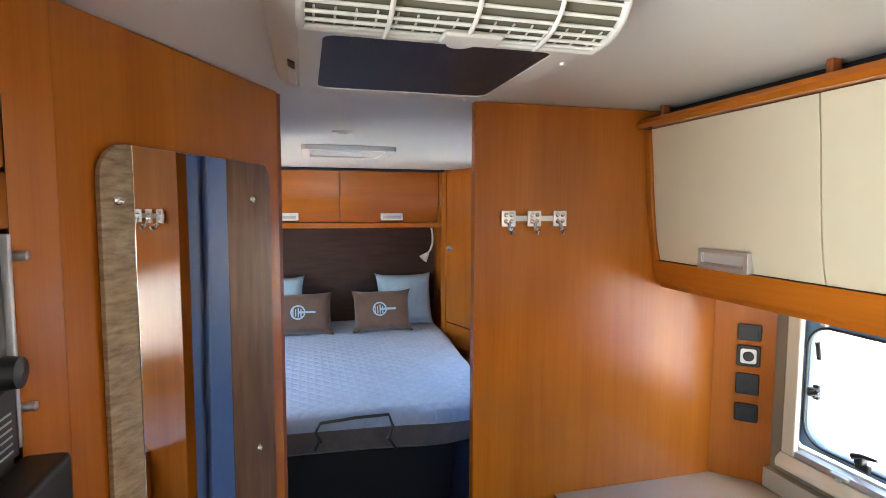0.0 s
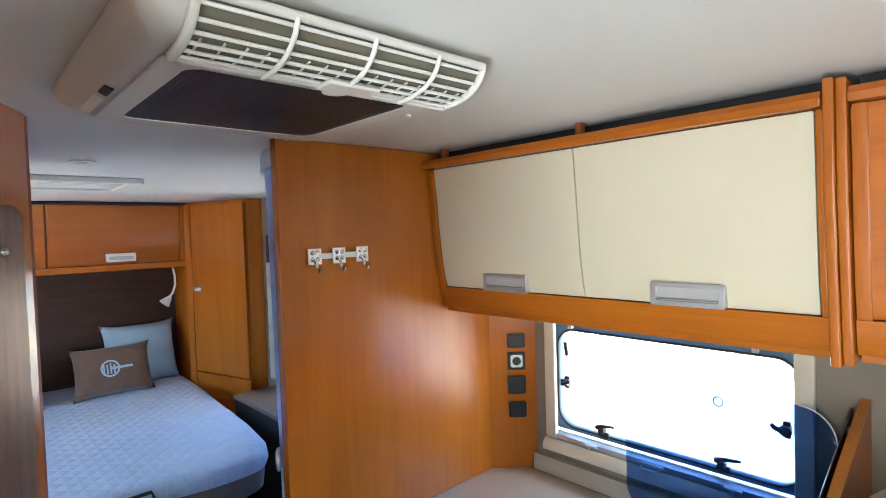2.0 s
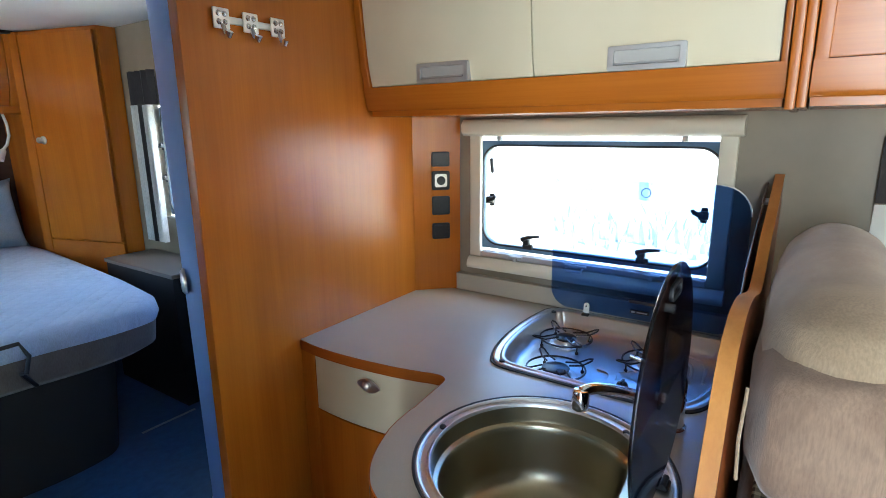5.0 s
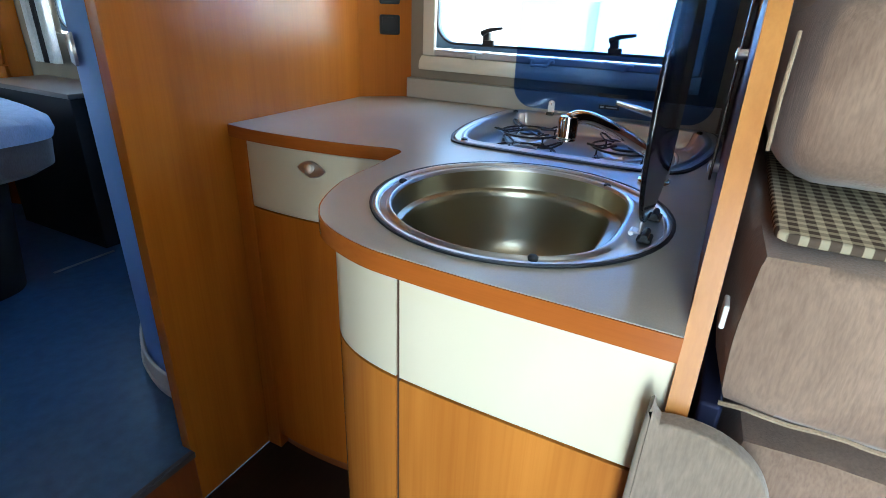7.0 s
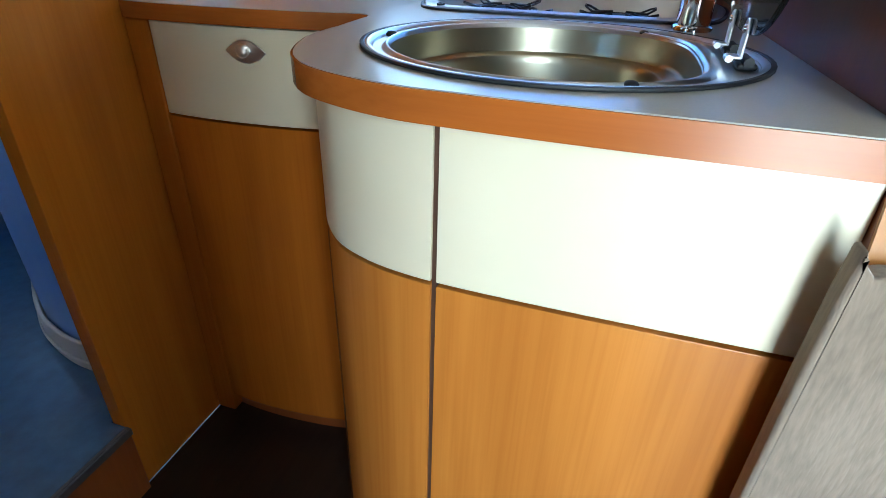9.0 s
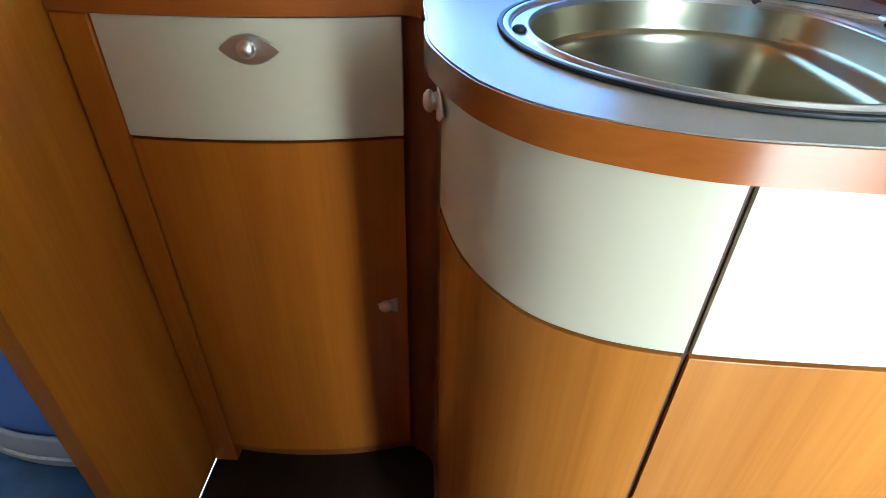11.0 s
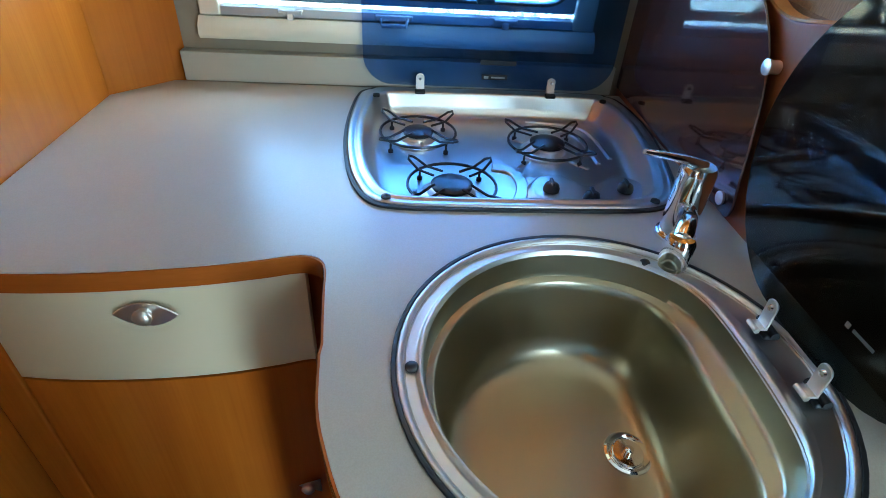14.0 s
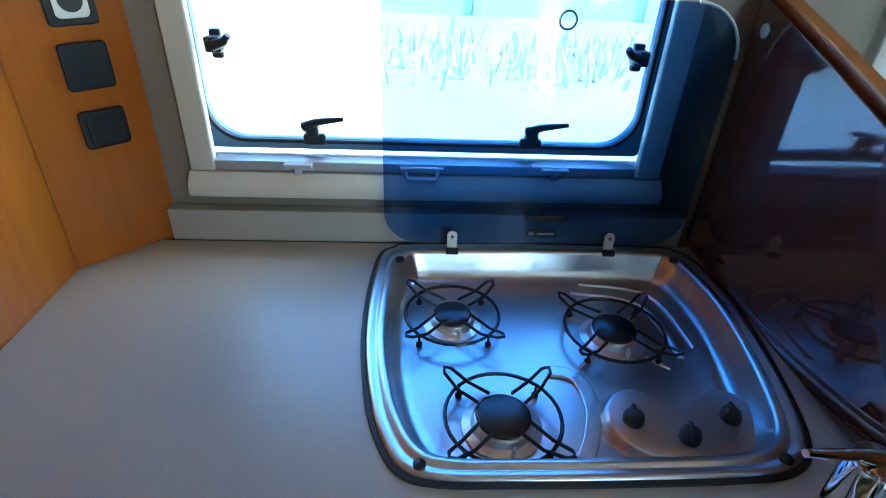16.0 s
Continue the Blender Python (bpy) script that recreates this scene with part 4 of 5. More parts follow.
def hob_lid(t):
    out = rounded((0.282, 0.930), (0.768, 1.300), [0.055, 0.055, 0.012, 0.07], 8)
    g = part("lid", prism(out, "x", 1.203, 1.208, 0.001, 1), LIDGLASS, t, "raised blue smoked-glass lid")
    line = [p for p in out if p[1] > 1.0 and p[0] < 0.40]
    part("bright_edge", tube([(1.2055, y, z) for y, z in line], 0.0022, 6), WHITEP, g, "pale ground glass edge")
    part("finger_ring", tube([(1.2055, 0.522 + 0.0115 * math.cos(a * 0.3927), 1.272 + 0.0115 * math.sin(a * 0.3927)) for a in range(16)], 0.0016, 6, True), BLACK, g, "small black finger-hole ring")
    part("maker_plate", join(box((1.2005, 0.475, 0.975), (1.2028, 0.545, 0.984), 0.0005, 1), box((1.1995, 0.49, 0.947), (1.2028, 0.54, 0.957), 0.0005, 1)), BLACK, g, "small black maker's plate")
    part("mark", join(box((1.1990, 0.527, 0.9495), (1.1994, 0.536, 0.9545)), box((1.1990, 0.495, 0.9505), (1.1994, 0.522, 0.9535))), GREYP, g, "pale mark on the plate")
    for y in (0.659, 0.401):
        part("hinge", box((1.186, y - 0.010, TOP + 0.003), (1.200, y + 0.010, TOP + 0.010), 0.002), RUBBER_AND_SHADE, g, "black hinge block")
        part("hinge_plate", prism(rounded((y - 0.008, TOP + 0.009), (y + 0.008, TOP + 0.039), [0.001, 0.001, 0.007, 0.007]), "x", 1.198, 1.2025, 0.0006, 1), WHITEP, g, "pale hinge plate")
        part("screw", lathe([(0.001, 0), (0.0035, 0), (0.0025, -0.002), (0.001, -0.0022)], (1.198, y, TOP + 0.030), 12, "x"), CHROME, g)


def smooth3(pts, k=5):
    """A curve through places."""
    P = [Vector(p) for p in pts]
    out = []
    for i in range(len(P) - 1):
        a, b, q, d = P[max(i - 1, 0)], P[i], P[i + 1], P[min(i + 2, len(P) - 1)]
        for j in range(k):
            s = j / k
            out.append(0.5 * (2 * b + (q - a) * s + (2 * a - 5 * b + 4 * q - d) * s * s + (3 * b - a - 3 * q + d) * s ** 3))
    return out + [P[-1]]


def tap():
    t = thing("tap", (0.725, 0.338, TOP), "chrome single-lever mixer tap beside the sink", "tap")
    c = (0.725, 0.338)
    part("base", lathe([(0.001, 0), (0.026, 0), (0.026, 0.005), (0.023, 0.008), (0.001, 0.008)], (*c, TOP), 32), CHROME, t)
    part("body", lathe([(0.0215, 0.008), (0.0215, 0.07), (0.022, 0.072), (0.022, 0.092), (0.019, 0.100), (0.001, 0.102)], (*c, TOP), 32), CHROME, t)
    part("lever", tube([(0.726, 0.332, TOP + 0.098), (0.724, 0.360, TOP + 0.108), (0.717, 0.415, TOP + 0.120)], [0.008, 0.0055, 0.0035], 10), CHROME, t, "slim chrome lever")
    line = smooth3([(0.712, 0.345, TOP + 0.048), (0.68, 0.364, TOP + 0.066), (0.63, 0.393, TOP + 0.093), (0.585, 0.420, TOP + 0.113), (0.562, 0.434, TOP + 0.1185), (0.548, 0.4425, TOP + 0.116)])
    part("spout", tube(line, 0.0095, 16), CHROME, t)
    part("nozzle", lathe([(0.001, 0.034), (0.011, 0.033), (0.0135, 0.028), (0.0135, 0.006), (0.0125, 0.005), (0.0125, 0.001), (0.001, 0.0)], (0.546, 0.4437, TOP + 0.088), 24), CHROME, t, "round chrome nozzle")


sink_lid(sink())
hob_lid(hob())
tap()

# panel between kitchen and dinette seat
side = smooth_line([(1.248, 1.325), (1.10, 1.279), (0.965, 1.232), (0.87, 1.182), (0.81, 1.165), (0.74, 1.175), (0.65, 1.197), (0.56, 1.214), (0.48, 1.214), (0.415, 1.185), (0.365, 1.11), (0.315, 1.003), (0.283, 0.90), (0.266, 0.82), (0.262, 0.70)], 5)
setting("side_panel", prism(side + [(0.262, 0.001), (1.248, 0.001)], "y", 0.2295, 0.2475, 0.003), WOOD_SHADED, "curved wooden panel between kitchen and seat", "partition")
strip = [p for p in side]
inner_l = inset(strip, -0.003)
setting("side_panel_edge", prism(inner_l + inset(strip, 0.0005)[::-1], "y", 0.2290, 0.248), WOOD_PALE, "pale wooden edging of the curved panel", "trim")
sg = thing("splash_guard", (1.0, 0.256, 0.93), "dark brown glossy glass splash guard beside the hob", "splash guard")
part("glass_panel", prism(smooth_line([(1.222, 0.935), (1.0, 0.930), (0.80, 0.926), (0.748, 0.930), (0.755, 0.98), (0.772, 1.06), (0.800, 1.13), (0.86, 1.185), (0.93, 1.213), (1.05, 1.255), (1.222, 1.31)], 3), "y", 0.2565, 0.2605, 0.001, 1), SPLASH, sg)
for x, z in ((0.788, 1.114), (0.774, 0.943), (1.19, 1.27)):
    part("clip", lathe([(0.001, 0), (0.008, 0), (0.008, 0.012), (0.0095, 0.0125), (0.0095, 0.0155), (0.001, 0.017)], (x, 0.2485, z), 18, "y"), SATIN, sg, "round metal clip")

# switches on the corner panel
dn = Vector((-(D1 - D0).y, (D1 - D0).x, 0)).normalized()
if dn.x > 0:
    dn = -dn
dd = (D1 - D0).normalized()
sm = Matrix(((dd.x, 0, dn.x, 0), (dd.y, 0, dn.y, 0), (0, 1, 0, 0), (0, 0, 0, 1)))
for name, z, h, label in (("light_switch", 1.342, 0.046, "black rocker light switch on the corner panel"), ("power_socket", 1.275, 0.060, "black power socket with a silver insert"),
                          ("antenna_socket", 1.195, 0.060, "black antenna socket on the corner panel"), ("light_switch", 1.112, 0.052, "square black light switch above the worktop")):
    c = D0 + dd * 0.088 + Vector((0, 0, z))
    m = Matrix.Translation(c) @ sm
    s = thing(name, c, label, "switch" if "switch" in name else "socket", "switches on the corner panel")
    part("plate", moved(prism(rounded((-0.029, -h / 2), (0.029, h / 2), 0.006), "z", 0.0005, 0.008, 0.002), m), BLACK, s)
    if name == "power_socket":
        part("insert", moved(prism(rounded((-0.020, -0.021), (0.020, 0.021), 0.007), "z", 0.008, 0.010, 0.001), m), SATIN, s, "silver socket insert")
        part("well", moved(lathe([(0.014, 0.010), (0.014, 0.0115), (0.011, 0.0105), (0.001, 0.0102)], (0, 0, 0), 24), m), BLACK, s)
    elif name == "antenna_socket":
        part("jack", moved(lathe([(0.006, 0.008), (0.006, 0.010), (0.001, 0.010)], (0, 0, 0), 16), m), RUBBER_AND_SHADE, s)
    else:
        part("rocker", moved(prism(rounded((-0.022, -h / 2 + 0.007), (0.022, h / 2 - 0.007), 0.003), "z", 0.008, 0.0105, 0.001), m), BLACK, s)

# ---- upper cabinets ----
FACE = smooth_line([(0.888, 1.893), (0.897, 1.80), (0.905, 1.70), (0.917, 1.60), (0.929, 1.548)], 4)


def upper_handle(parent, x, y0, y1, z0, z1):
    h = part("handle", ring_frame(rounded((y0, z0), (y1, z1), 0.004, 3), rounded((y0 + 0.012, z0 + 0.011), (y1 - 0.012, z1 - 0.009), 0.002, 3), "x", x - 0.008, x + 0.010, 0.001), ALU, parent, "grey aluminium recessed handle")
    part("recess", box((x - 0.002, y0 + 0.012, z0 + 0.010), (x + 0.004, y1 - 0.012, z1 - 0.009)), GREYP, h, "shaded handle recess")
    part("lip", box((x - 0.009, y0 + 0.014, z0 + 0.0115), (x - 0.002, y1 - 0.014, z0 + 0.0155), 0.001, 1), ALU, h)


def upper_cabinet(y0, y1, seams, panel_mat, handles, label, group):
    t = thing("wall_cabinet", (1.1, (y0 + y1) / 2, 1.48), label, "cabinet", group)
    prof = [(x + 0.018, z) for x, z in FACE]
    part("body", prism([(1.2485, 1.90)] + [(0.907, 1.90)] + prof + [(0.955, 1.50), (1.2485, 1.47)], "y", y0 + 0.002, y1 - 0.002), WOOD_SHADED, t)
    part("cornice", prism([(0.862, 1.895), (0.858, 1.907), (0.866, 1.919), (0.905, 1.921), (0.905, 1.895)], "y", y0, y1, 0.002), WOOD_Y, t, "moulded wooden cornice")
    part("bottom_rail", prism([(0.920, 1.546), (0.931, 1.495), (0.938, 1.485), (0.950, 1.485), (0.952, 1.499), (0.945, 1.505), (0.941, 1.546)], "y", y0, y1, 0.001), WOOD_Y, t, "wooden light rail")
    # coloured black to give the gap above the cornice its shade
    part("top_board", box((0.945, y0 + 0.003, 1.9005), (1.2485, y1 - 0.003, CEILING - 0.001)), RUBBER_AND_SHADE, t, "board blackened for the shade in the gap to the ceiling")
    part("soffit", box((0.951, y0 + 0.003, 1.4705), (1.2485, y1 - 0.003, 1.486)), WOOD_Y, t)
    for a, b in zip(seams, seams[1:]):
        d = part("door", prism(FACE + [(x + 0.016, z) for x, z in FACE[::-1]], "y", b + 0.0015, a - 0.0015, 0.0015), panel_mat, t)
        for hy0, hy1 in handles:
            if b < hy0 < a:
                upper_handle(d, 0.9165, hy0, hy1, 1.546, 1.594)
    for a, b in ((y1 - 0.022, y1 - 0.0005), (y0 + 0.0005, y0 + 0.012)):
        part("end_frame", prism([(x - 0.006, z) for x, z in FACE] + [(0.936, 1.487), (0.96, 1.487), (0.96, 1.887), (0.883, 1.887)], "y", a, b, 0.002), WOOD_Z, t, "curved wooden end moulding")


upper_cabinet(0.237, 1.214, (1.190, 0.715, 0.250), CREAM, ((0.876, 1.024), (0.40, 0.547)), "kitchen wall cabinet with two curved cream doors", "wall cabinets")
upper_cabinet(-1.35, 0.202, (0.190, -0.55, -1.33), WOOD_Y, ((-0.11, 0.038), (-0.87, -0.72)), "pear-wood wall cabinet above the dinette", "wall cabinets")
setting("cabinet_pillar", join(prism([(0.868, 1.935), (0.876, 1.75), (0.897, 1.60), (0.918, 1.468), (1.24, 1.468), (1.24, 1.935)], "y", 0.2035, 0.219, 0.003), prism([(0.862, 1.937), (0.870, 1.75), (0.891, 1.60), (0.912, 1.465), (1.24, 1.465), (1.24, 1.937)], "y", 0.2195, 0.2355, 0.003)), WOOD_Z, "rounded wooden divider between the wall cabinets", "trim")
for y in (1.15, 0.70, 0.10, -0.4):
    solid("spacer_block", box((0.888, y - 0.007, 1.9212), (0.91, y + 0.007, CEILING - 0.0005), 0.003), WOOD_SHADED, "small wooden spacer on top of the cornice", "spacer", "cornice spacers")

# ---- hooks on the partition ----
hk = thing("hook_rail", (0.566, 1.21, 1.66), "silver rail with three patterned coat hooks", "coat hooks")
part("rail", box((0.490, 1.209, 1.653), (0.645, 1.2165, 1.667), 0.001, 1), WHITEP, hk)
for i, x in enumerate((0.497, 0.567, 0.638)):
    p = part("plaque", box((x - 0.0185, 1.2035, 1.640), (x + 0.0185, 1.209, 1.680), 0.0015, 1), SATIN, hk, "square metal plaque")
    for k in range(4):
        u, v = ((-1, -1), (1, -1), (-1, 1), (1, 1))[k]
        part("relief", lathe([(0.001, 0), (0.0062, 0), (0.004, -0.003), (0.001, -0.0035)], (x + u * 0.007, 1.2035, 1.661 + v * 0.008), 10, "y"), CHROME, p)
    part("hook", tube([(x, 1.2035, 1.648), (x, 1.199, 1.634), (x, 1.193, 1.625), (x, 1.186, 1.625), (x, 1.182, 1.633)], [0.006, 0.006, 0.006, 0.007, 0.0085], 10), CHROME, hk, "curved metal hook")

# ---- air conditioner ----
ac = thing("air_conditioner", (0.18, 0.70, CEILING), "flat white ceiling air conditioner with a dark filter", "air conditioner")


def loft(sections):
    bm = bmesh.new()
    R = [[bm.verts.new((x, y, z)) for x, y in line] for line, z in sections]
    n = len(R[0])
    for A, B in zip(R, R[1:]):
        for i in range(n):
            bm.faces.new((A[i], A[(i + 1) % n], B[(i + 1) % n], B[i]))
    bm.faces.new(R[0]), bm.faces.new(R[-1])
    bmesh.ops.recalc_face_normals(bm, faces=bm.faces)
    return bm


ZB = 1.897
part("casing", loft([(rounded((-0.040, 0.535), (0.372, 1.05), 0.04), CEILING - 0.0005), (rounded((-0.044, 0.513), (0.378, 1.025), 0.04), 1.935), (rounded((-0.036, 0.522), (0.376, 1.0), 0.04), 1.915), (rounded((-0.020, 0.541), (0.372, 0.98), 0.04), 1.904), (rounded((-0.006, 0.587), (0.368, 0.964), 0.04), ZB + 0.0015)]), ACWHITE, ac)
part("panel", ring_frame(rounded((-0.004, 0.596), (0.366, 0.957), [0.012, 0.012, 0.04, 0.04], 5), rounded((0.026, 0.618), (0.327, 0.915), [0.018, 0.018, 0.02, 0.02], 5), "z", ZB - 0.003, ZB + 0.001, 0.001), ACWHITE, ac, "white service panel")
fm = part("filter_mesh", prism(rounded((0.0262, 0.6182), (0.3268, 0.9148), 0.018, 5), "z", ZB - 0.001, ZB + 0.001), ACDARK, ac, "dark ribbed filter mesh")
for i in range(42):
    x = 0.034 + i * 0.0068
    part("rib", box((x, 0.625, ZB - 0.0015), (x + 0.003, 0.908, ZB - 0.0011)), ACDARK, fm)
BOW = smooth_line([(0.590, 1.8975), (0.566, 1.8985), (0.541, 1.904), (0.5225, 1.9155), (0.5125, 1.933)], 6)


def bowed(k, off):
    """A place on the bowed grille, k from 0 at its foot to 1 at its top, off in front of it."""
    f = k * (len(BOW) - 1)
    i = min(int(f), len(BOW) - 2)
    a, b = BOW[i], BOW[i + 1]
    d = Vector((b[0] - a[0], b[1] - a[1])).normalized()
    return (a[0] + (b[0] - a[0]) * (f - i) + d.y * -off, a[1] + (b[1] - a[1]) * (f - i) + d.x * off)


rim = [bowed(i / 12, 0.005) for i in range(13)]
gv = part("air_grille", join(tube([(0.000, *q) for q in rim] + [(0.366, *q) for q in rim[::-1]], 0.0052, 8, True)), ACWHITE, ac, "white bowed air grille")
# thin sheet whose olive-grey colour gives the shade inside the duct
part("duct", prism([bowed(i / 12, 0.0008) for i in range(13)] + [bowed(i / 12, 0.002) for i in range(12, -1, -1)], "x", 0.004, 0.362), mat("duct_shadow_tone", (0.15, 0.14, 0.10), 0.7), gv, "olive-grey sheet for the shade behind the slats")
for k in (0.12, 0.27, 0.42, 0.57, 0.72, 0.87):
    part("slat", tube([(0.001, *bowed(k, 0.0055)), (0.365, *bowed(k, 0.0055))], 0.0024, 8), WHITEP, gv)
for x in (0.095, 0.19, 0.285):
    part("cross_bar", tube([(x, *bowed(i / 10, 0.009)) for i in range(11)], 0.0030, 8), WHITEP, gv)
for i in range(16):
    x = 0.014 + i * 0.0225
    part("fin", tube([(x, *bowed(0.02, 0.0035)), (x, *bowed(0.25, 0.0035)), (x, *bowed(0.48, 0.0035))], 0.0014, 6), WHITEP, gv)
part("grille_latch", join(box((0.16, 0.556, ZB - 0.011), (0.232, 0.590, ZB - 0.004), 0.003), lathe([(0.001, -0.011), (0.017, -0.011), (0.019, -0.004), (0.001, -0.004)], (0.187, 0.588, ZB), 24)), WHITEP, gv, "white turn latch")
side_m = Matrix.Translation((-0.0145, 0.0, 1.9025)) @ Matrix.Rotation(radians(-62), 4, "Y")
part("display", moved(box((-0.0025, 0.775, -0.006), (0.002, 0.815, 0.006), 0.002), side_m), BLACK, ac, "small dark receiver window")
part("side_switch", moved(box((-0.002, 0.83, -0.007), (0.002, 0.925, 0.007), 0.002), side_m), WHITEP, ac, "white switch strip")
for x, y in ((0.36, 0.66), (0.30, 0.945)):
    part("screw_cover", lathe([(0.001, 0), (0.004, 0), (0.004, -0.003), (0.001, -0.004)], (x, y, ZB - 0.003), 10), WHITEP, ac)

# ---- dinette seat ----
board = smooth_line([(0.266, 0.001), (0.266, 0.40), (0.264, 0.815), (0.250, 0.834), (0.216, 0.837), (0.186, 0.828), (0.163, 0.808), (0.147, 0.770), (0.139, 0.71), (0.137, 0.60), (0.137, 0.40), (0.137, 0.001)], 4)
seat = thing("dinette_bench", (0.7, -0.2, 0), "upholstered dinette bench with stacked taupe cushions", "bench")
part("side_board", prism(board, "x", 0.240, 0.2615, 0.004), BOARDCLOTH, seat, "felt-covered rounded side board")
part("base", box((0.285, -0.60, 0.001), (1.235, 0.14, 0.40), 0.006), VELOUR, seat)
part("seat_cushion", cushion((0.285, -0.62, 0.401), (1.235, 0.195, 0.818), 0.045, 0.004), VELOUR, seat, "brown velour seat cushion")
lc = thing("seat_cushion", (0.75, -0.1, 0.82), "loose brown velour cushion with a checked top", "cushion", "stacked cushions")
part("cover", cushion((0.298, -0.34, 0.822), (1.20, 0.214, 0.995), 0.030, 0.006), VELOUR, lc)
part("checked_top", prism(rounded((0.318, -0.32), (1.19, 0.200), 0.02), "z", 0.9935, 1.003, 0.003), CHECK, lc, "cream and brown checked top")
part("piping", tube([(0.303, 0.205 - i * 0.02, 0.832 + 0.0015 * math.sin(i * 1.7)) for i in range(27)], 0.0024, 6), VELTAN, lc, "frayed pale piping")
part("label_tag", box((0.3185, 0.2165, 0.90), (0.345, 0.2215, 0.925), 0.002), WHITEP, lc, "torn white label")
bc = thing("back_cushion", (0.8, -0.05, 1.03), "tan velour back cushion with a rounded top", "cushion", "stacked cushions")
bm = cushion((0.405, 0.050, 1.012), (1.10, 0.214, 1.205), 0.055, 0.006)
part("lower_roll", bm, VELOUR, bc, "brown velour front roll")
bm = cushion((0.43, 0.045, 1.085), (1.06, 0.208, 1.258), 0.075, 0.006)
part("upper_roll", bm, VELTAN, bc, "tan velour upper roll")
part("welt", tube([(0.412, 0.216, 1.05), (0.408, 0.218, 1.10), (0.43, 0.216, 1.155)], 0.002, 6), VELTAN, bc, "pale worn welt")
solid("seat_gap_lining", box((0.32, 0.197, 0.30), (1.22, 0.219, 0.815), 0.004), mat("dark_blue_lining", (0.012, 0.018, 0.06), 0.7), "dark blue cloth lining behind the cushions", "lining")

# ---- passage and shower ----
SHOWER_BEND = ((0.86, 2.00), (1.02, 2.06), (1.245, 2.08))
SH_FOOT = smooth_line([(0.500, 1.252), (0.522, 1.37), (0.532, 1.46), (0.562, 1.56), (0.607, 1.64), (0.672, 1.73), (0.75, 1.86), *SHOWER_BEND], 6)[::-1]
SH_HEAD = smooth_line([(0.468, 1.252), (0.482, 1.37), (0.500, 1.46), (0.540, 1.56), (0.592, 1.64), (0.660, 1.73), (0.745, 1.86), *SHOWER_BEND], 6)[::-1]
sh = thing("shower_cabin", (0.9, 1.6, RAISED), "lavender curved shower cabin with a white base tray", "shower")
part("wall_panel", loft([(line + inset(line, 0.012)[::-1], z) for line, z in ((SH_FOOT, RAISED + 0.032), (SH_HEAD, CEILING - 0.051))]), LAV, sh, "lavender curved wall panel")
LIP = smooth_line([(0.512, 1.30), (0.508, 1.37), (0.515, 1.46), (0.546, 1.56), (0.591, 1.64), (0.656, 1.73), (0.718, 1.81)], 6)[::-1]
part("base_tray", prism(LIP + [(0.560, 1.30), (0.62, 1.50), (0.78, 1.81)], "z", RAISED + 0.001, RAISED + 0.030), WHITEP, sh, "white base tray")
part("tray_lip", curved_board(LIP, RAISED + 0.001, RAISED + 0.074, 0.011, 0.004), WHITEP, sh, "rounded white tray lip")
part("tray_bead", tube([(x, y, RAISED + 0.022) for x, y in inset(LIP, -0.001)], 0.004, 6), WHITEP, sh, "rounded foot bead of the tray")
part("top_track", curved_board(inset(SH_HEAD, -0.012), CEILING - 0.05, CEILING - 0.001, 0.03), ALU, sh, "grey ceiling track")
part("door_edge", tube([(0.508, 1.335, RAISED + 0.05), (0.470, 1.335, CEILING - 0.052)], 0.009, 8), LAV, sh, "pale metal door edge")
kd = Vector((0.885, -0.465, 0)).normalized()
part("door_grip", moved(lathe([(0.001, 0), (0.034, 0), (0.034, 0.006), (0.026, 0.012), (0.001, 0.013)], (0, 0, 0), 28), Matrix.Translation((0.524, 1.503, 1.055)) @ (-kd).to_track_quat("Z", "Y").to_matrix().to_4x4()), SATIN, sh, "round grey door grip")

# ---- bedroom ----
setting("headboard", box((SIDE_L, 4.085, 0.6), (1.05, REAR - 0.001, 1.62), 0.006), HEAD, "dark brown upholstered headboard wall", "headboard")
bed = thing("bed", (0.08, 3.2, RAISED), "fixed double bed with a pale blue quilted cover", "bed")
BL = [(-0.80, 4.08), (-0.80, 2.27)] + smooth_line([(-0.60, 2.245), (-0.1, 2.235), (0.35, 2.215), (0.58, 2.19), (0.73, 2.20), (0.80, 2.24), (0.842, 2.33), (0.875, 2.50), (0.905, 2.80), (0.935, 3.2), (0.965, 3.62)], 5) + [(0.965, 4.08)]
bc2 = (0.05, 3.2)


def grown(d, z, wob=0.0):
    return [(x + (d if x > 0.3 else 0) + wob * noise.noise(Vector((x * 9, y * 9, z * 20))), y - (d if y < 2.6 else 0)) for x, y in BL], z


part("base", loft([(grown(-0.15, 0)[0], RAISED + 0.001), (grown(-0.12, 0)[0], 0.60)]), DARKCLOTH, bed, "black bed base")
part("mattress", loft([(grown(-0.05, 0)[0], 0.601), (grown(-0.012, 0)[0], 0.63), (grown(-0.006, 0)[0], 0.705), (grown(-0.012, 0)[0], 0.735)]), TAUPE, bed, "grey-brown mattress side")
cover = loft([(grown(0.001, 0.70, 0.008)[0], 0.722), (grown(0.006, 0.73, 0.01)[0], 0.745), (grown(0.0, 0.77, 0.008)[0], 0.775), (grown(-0.022, 0.79)[0], 0.796), (grown(-0.06, 0.80)[0], 0.802)])
part("quilt", cover, SHEET, bed, "pale blue quilted cover")
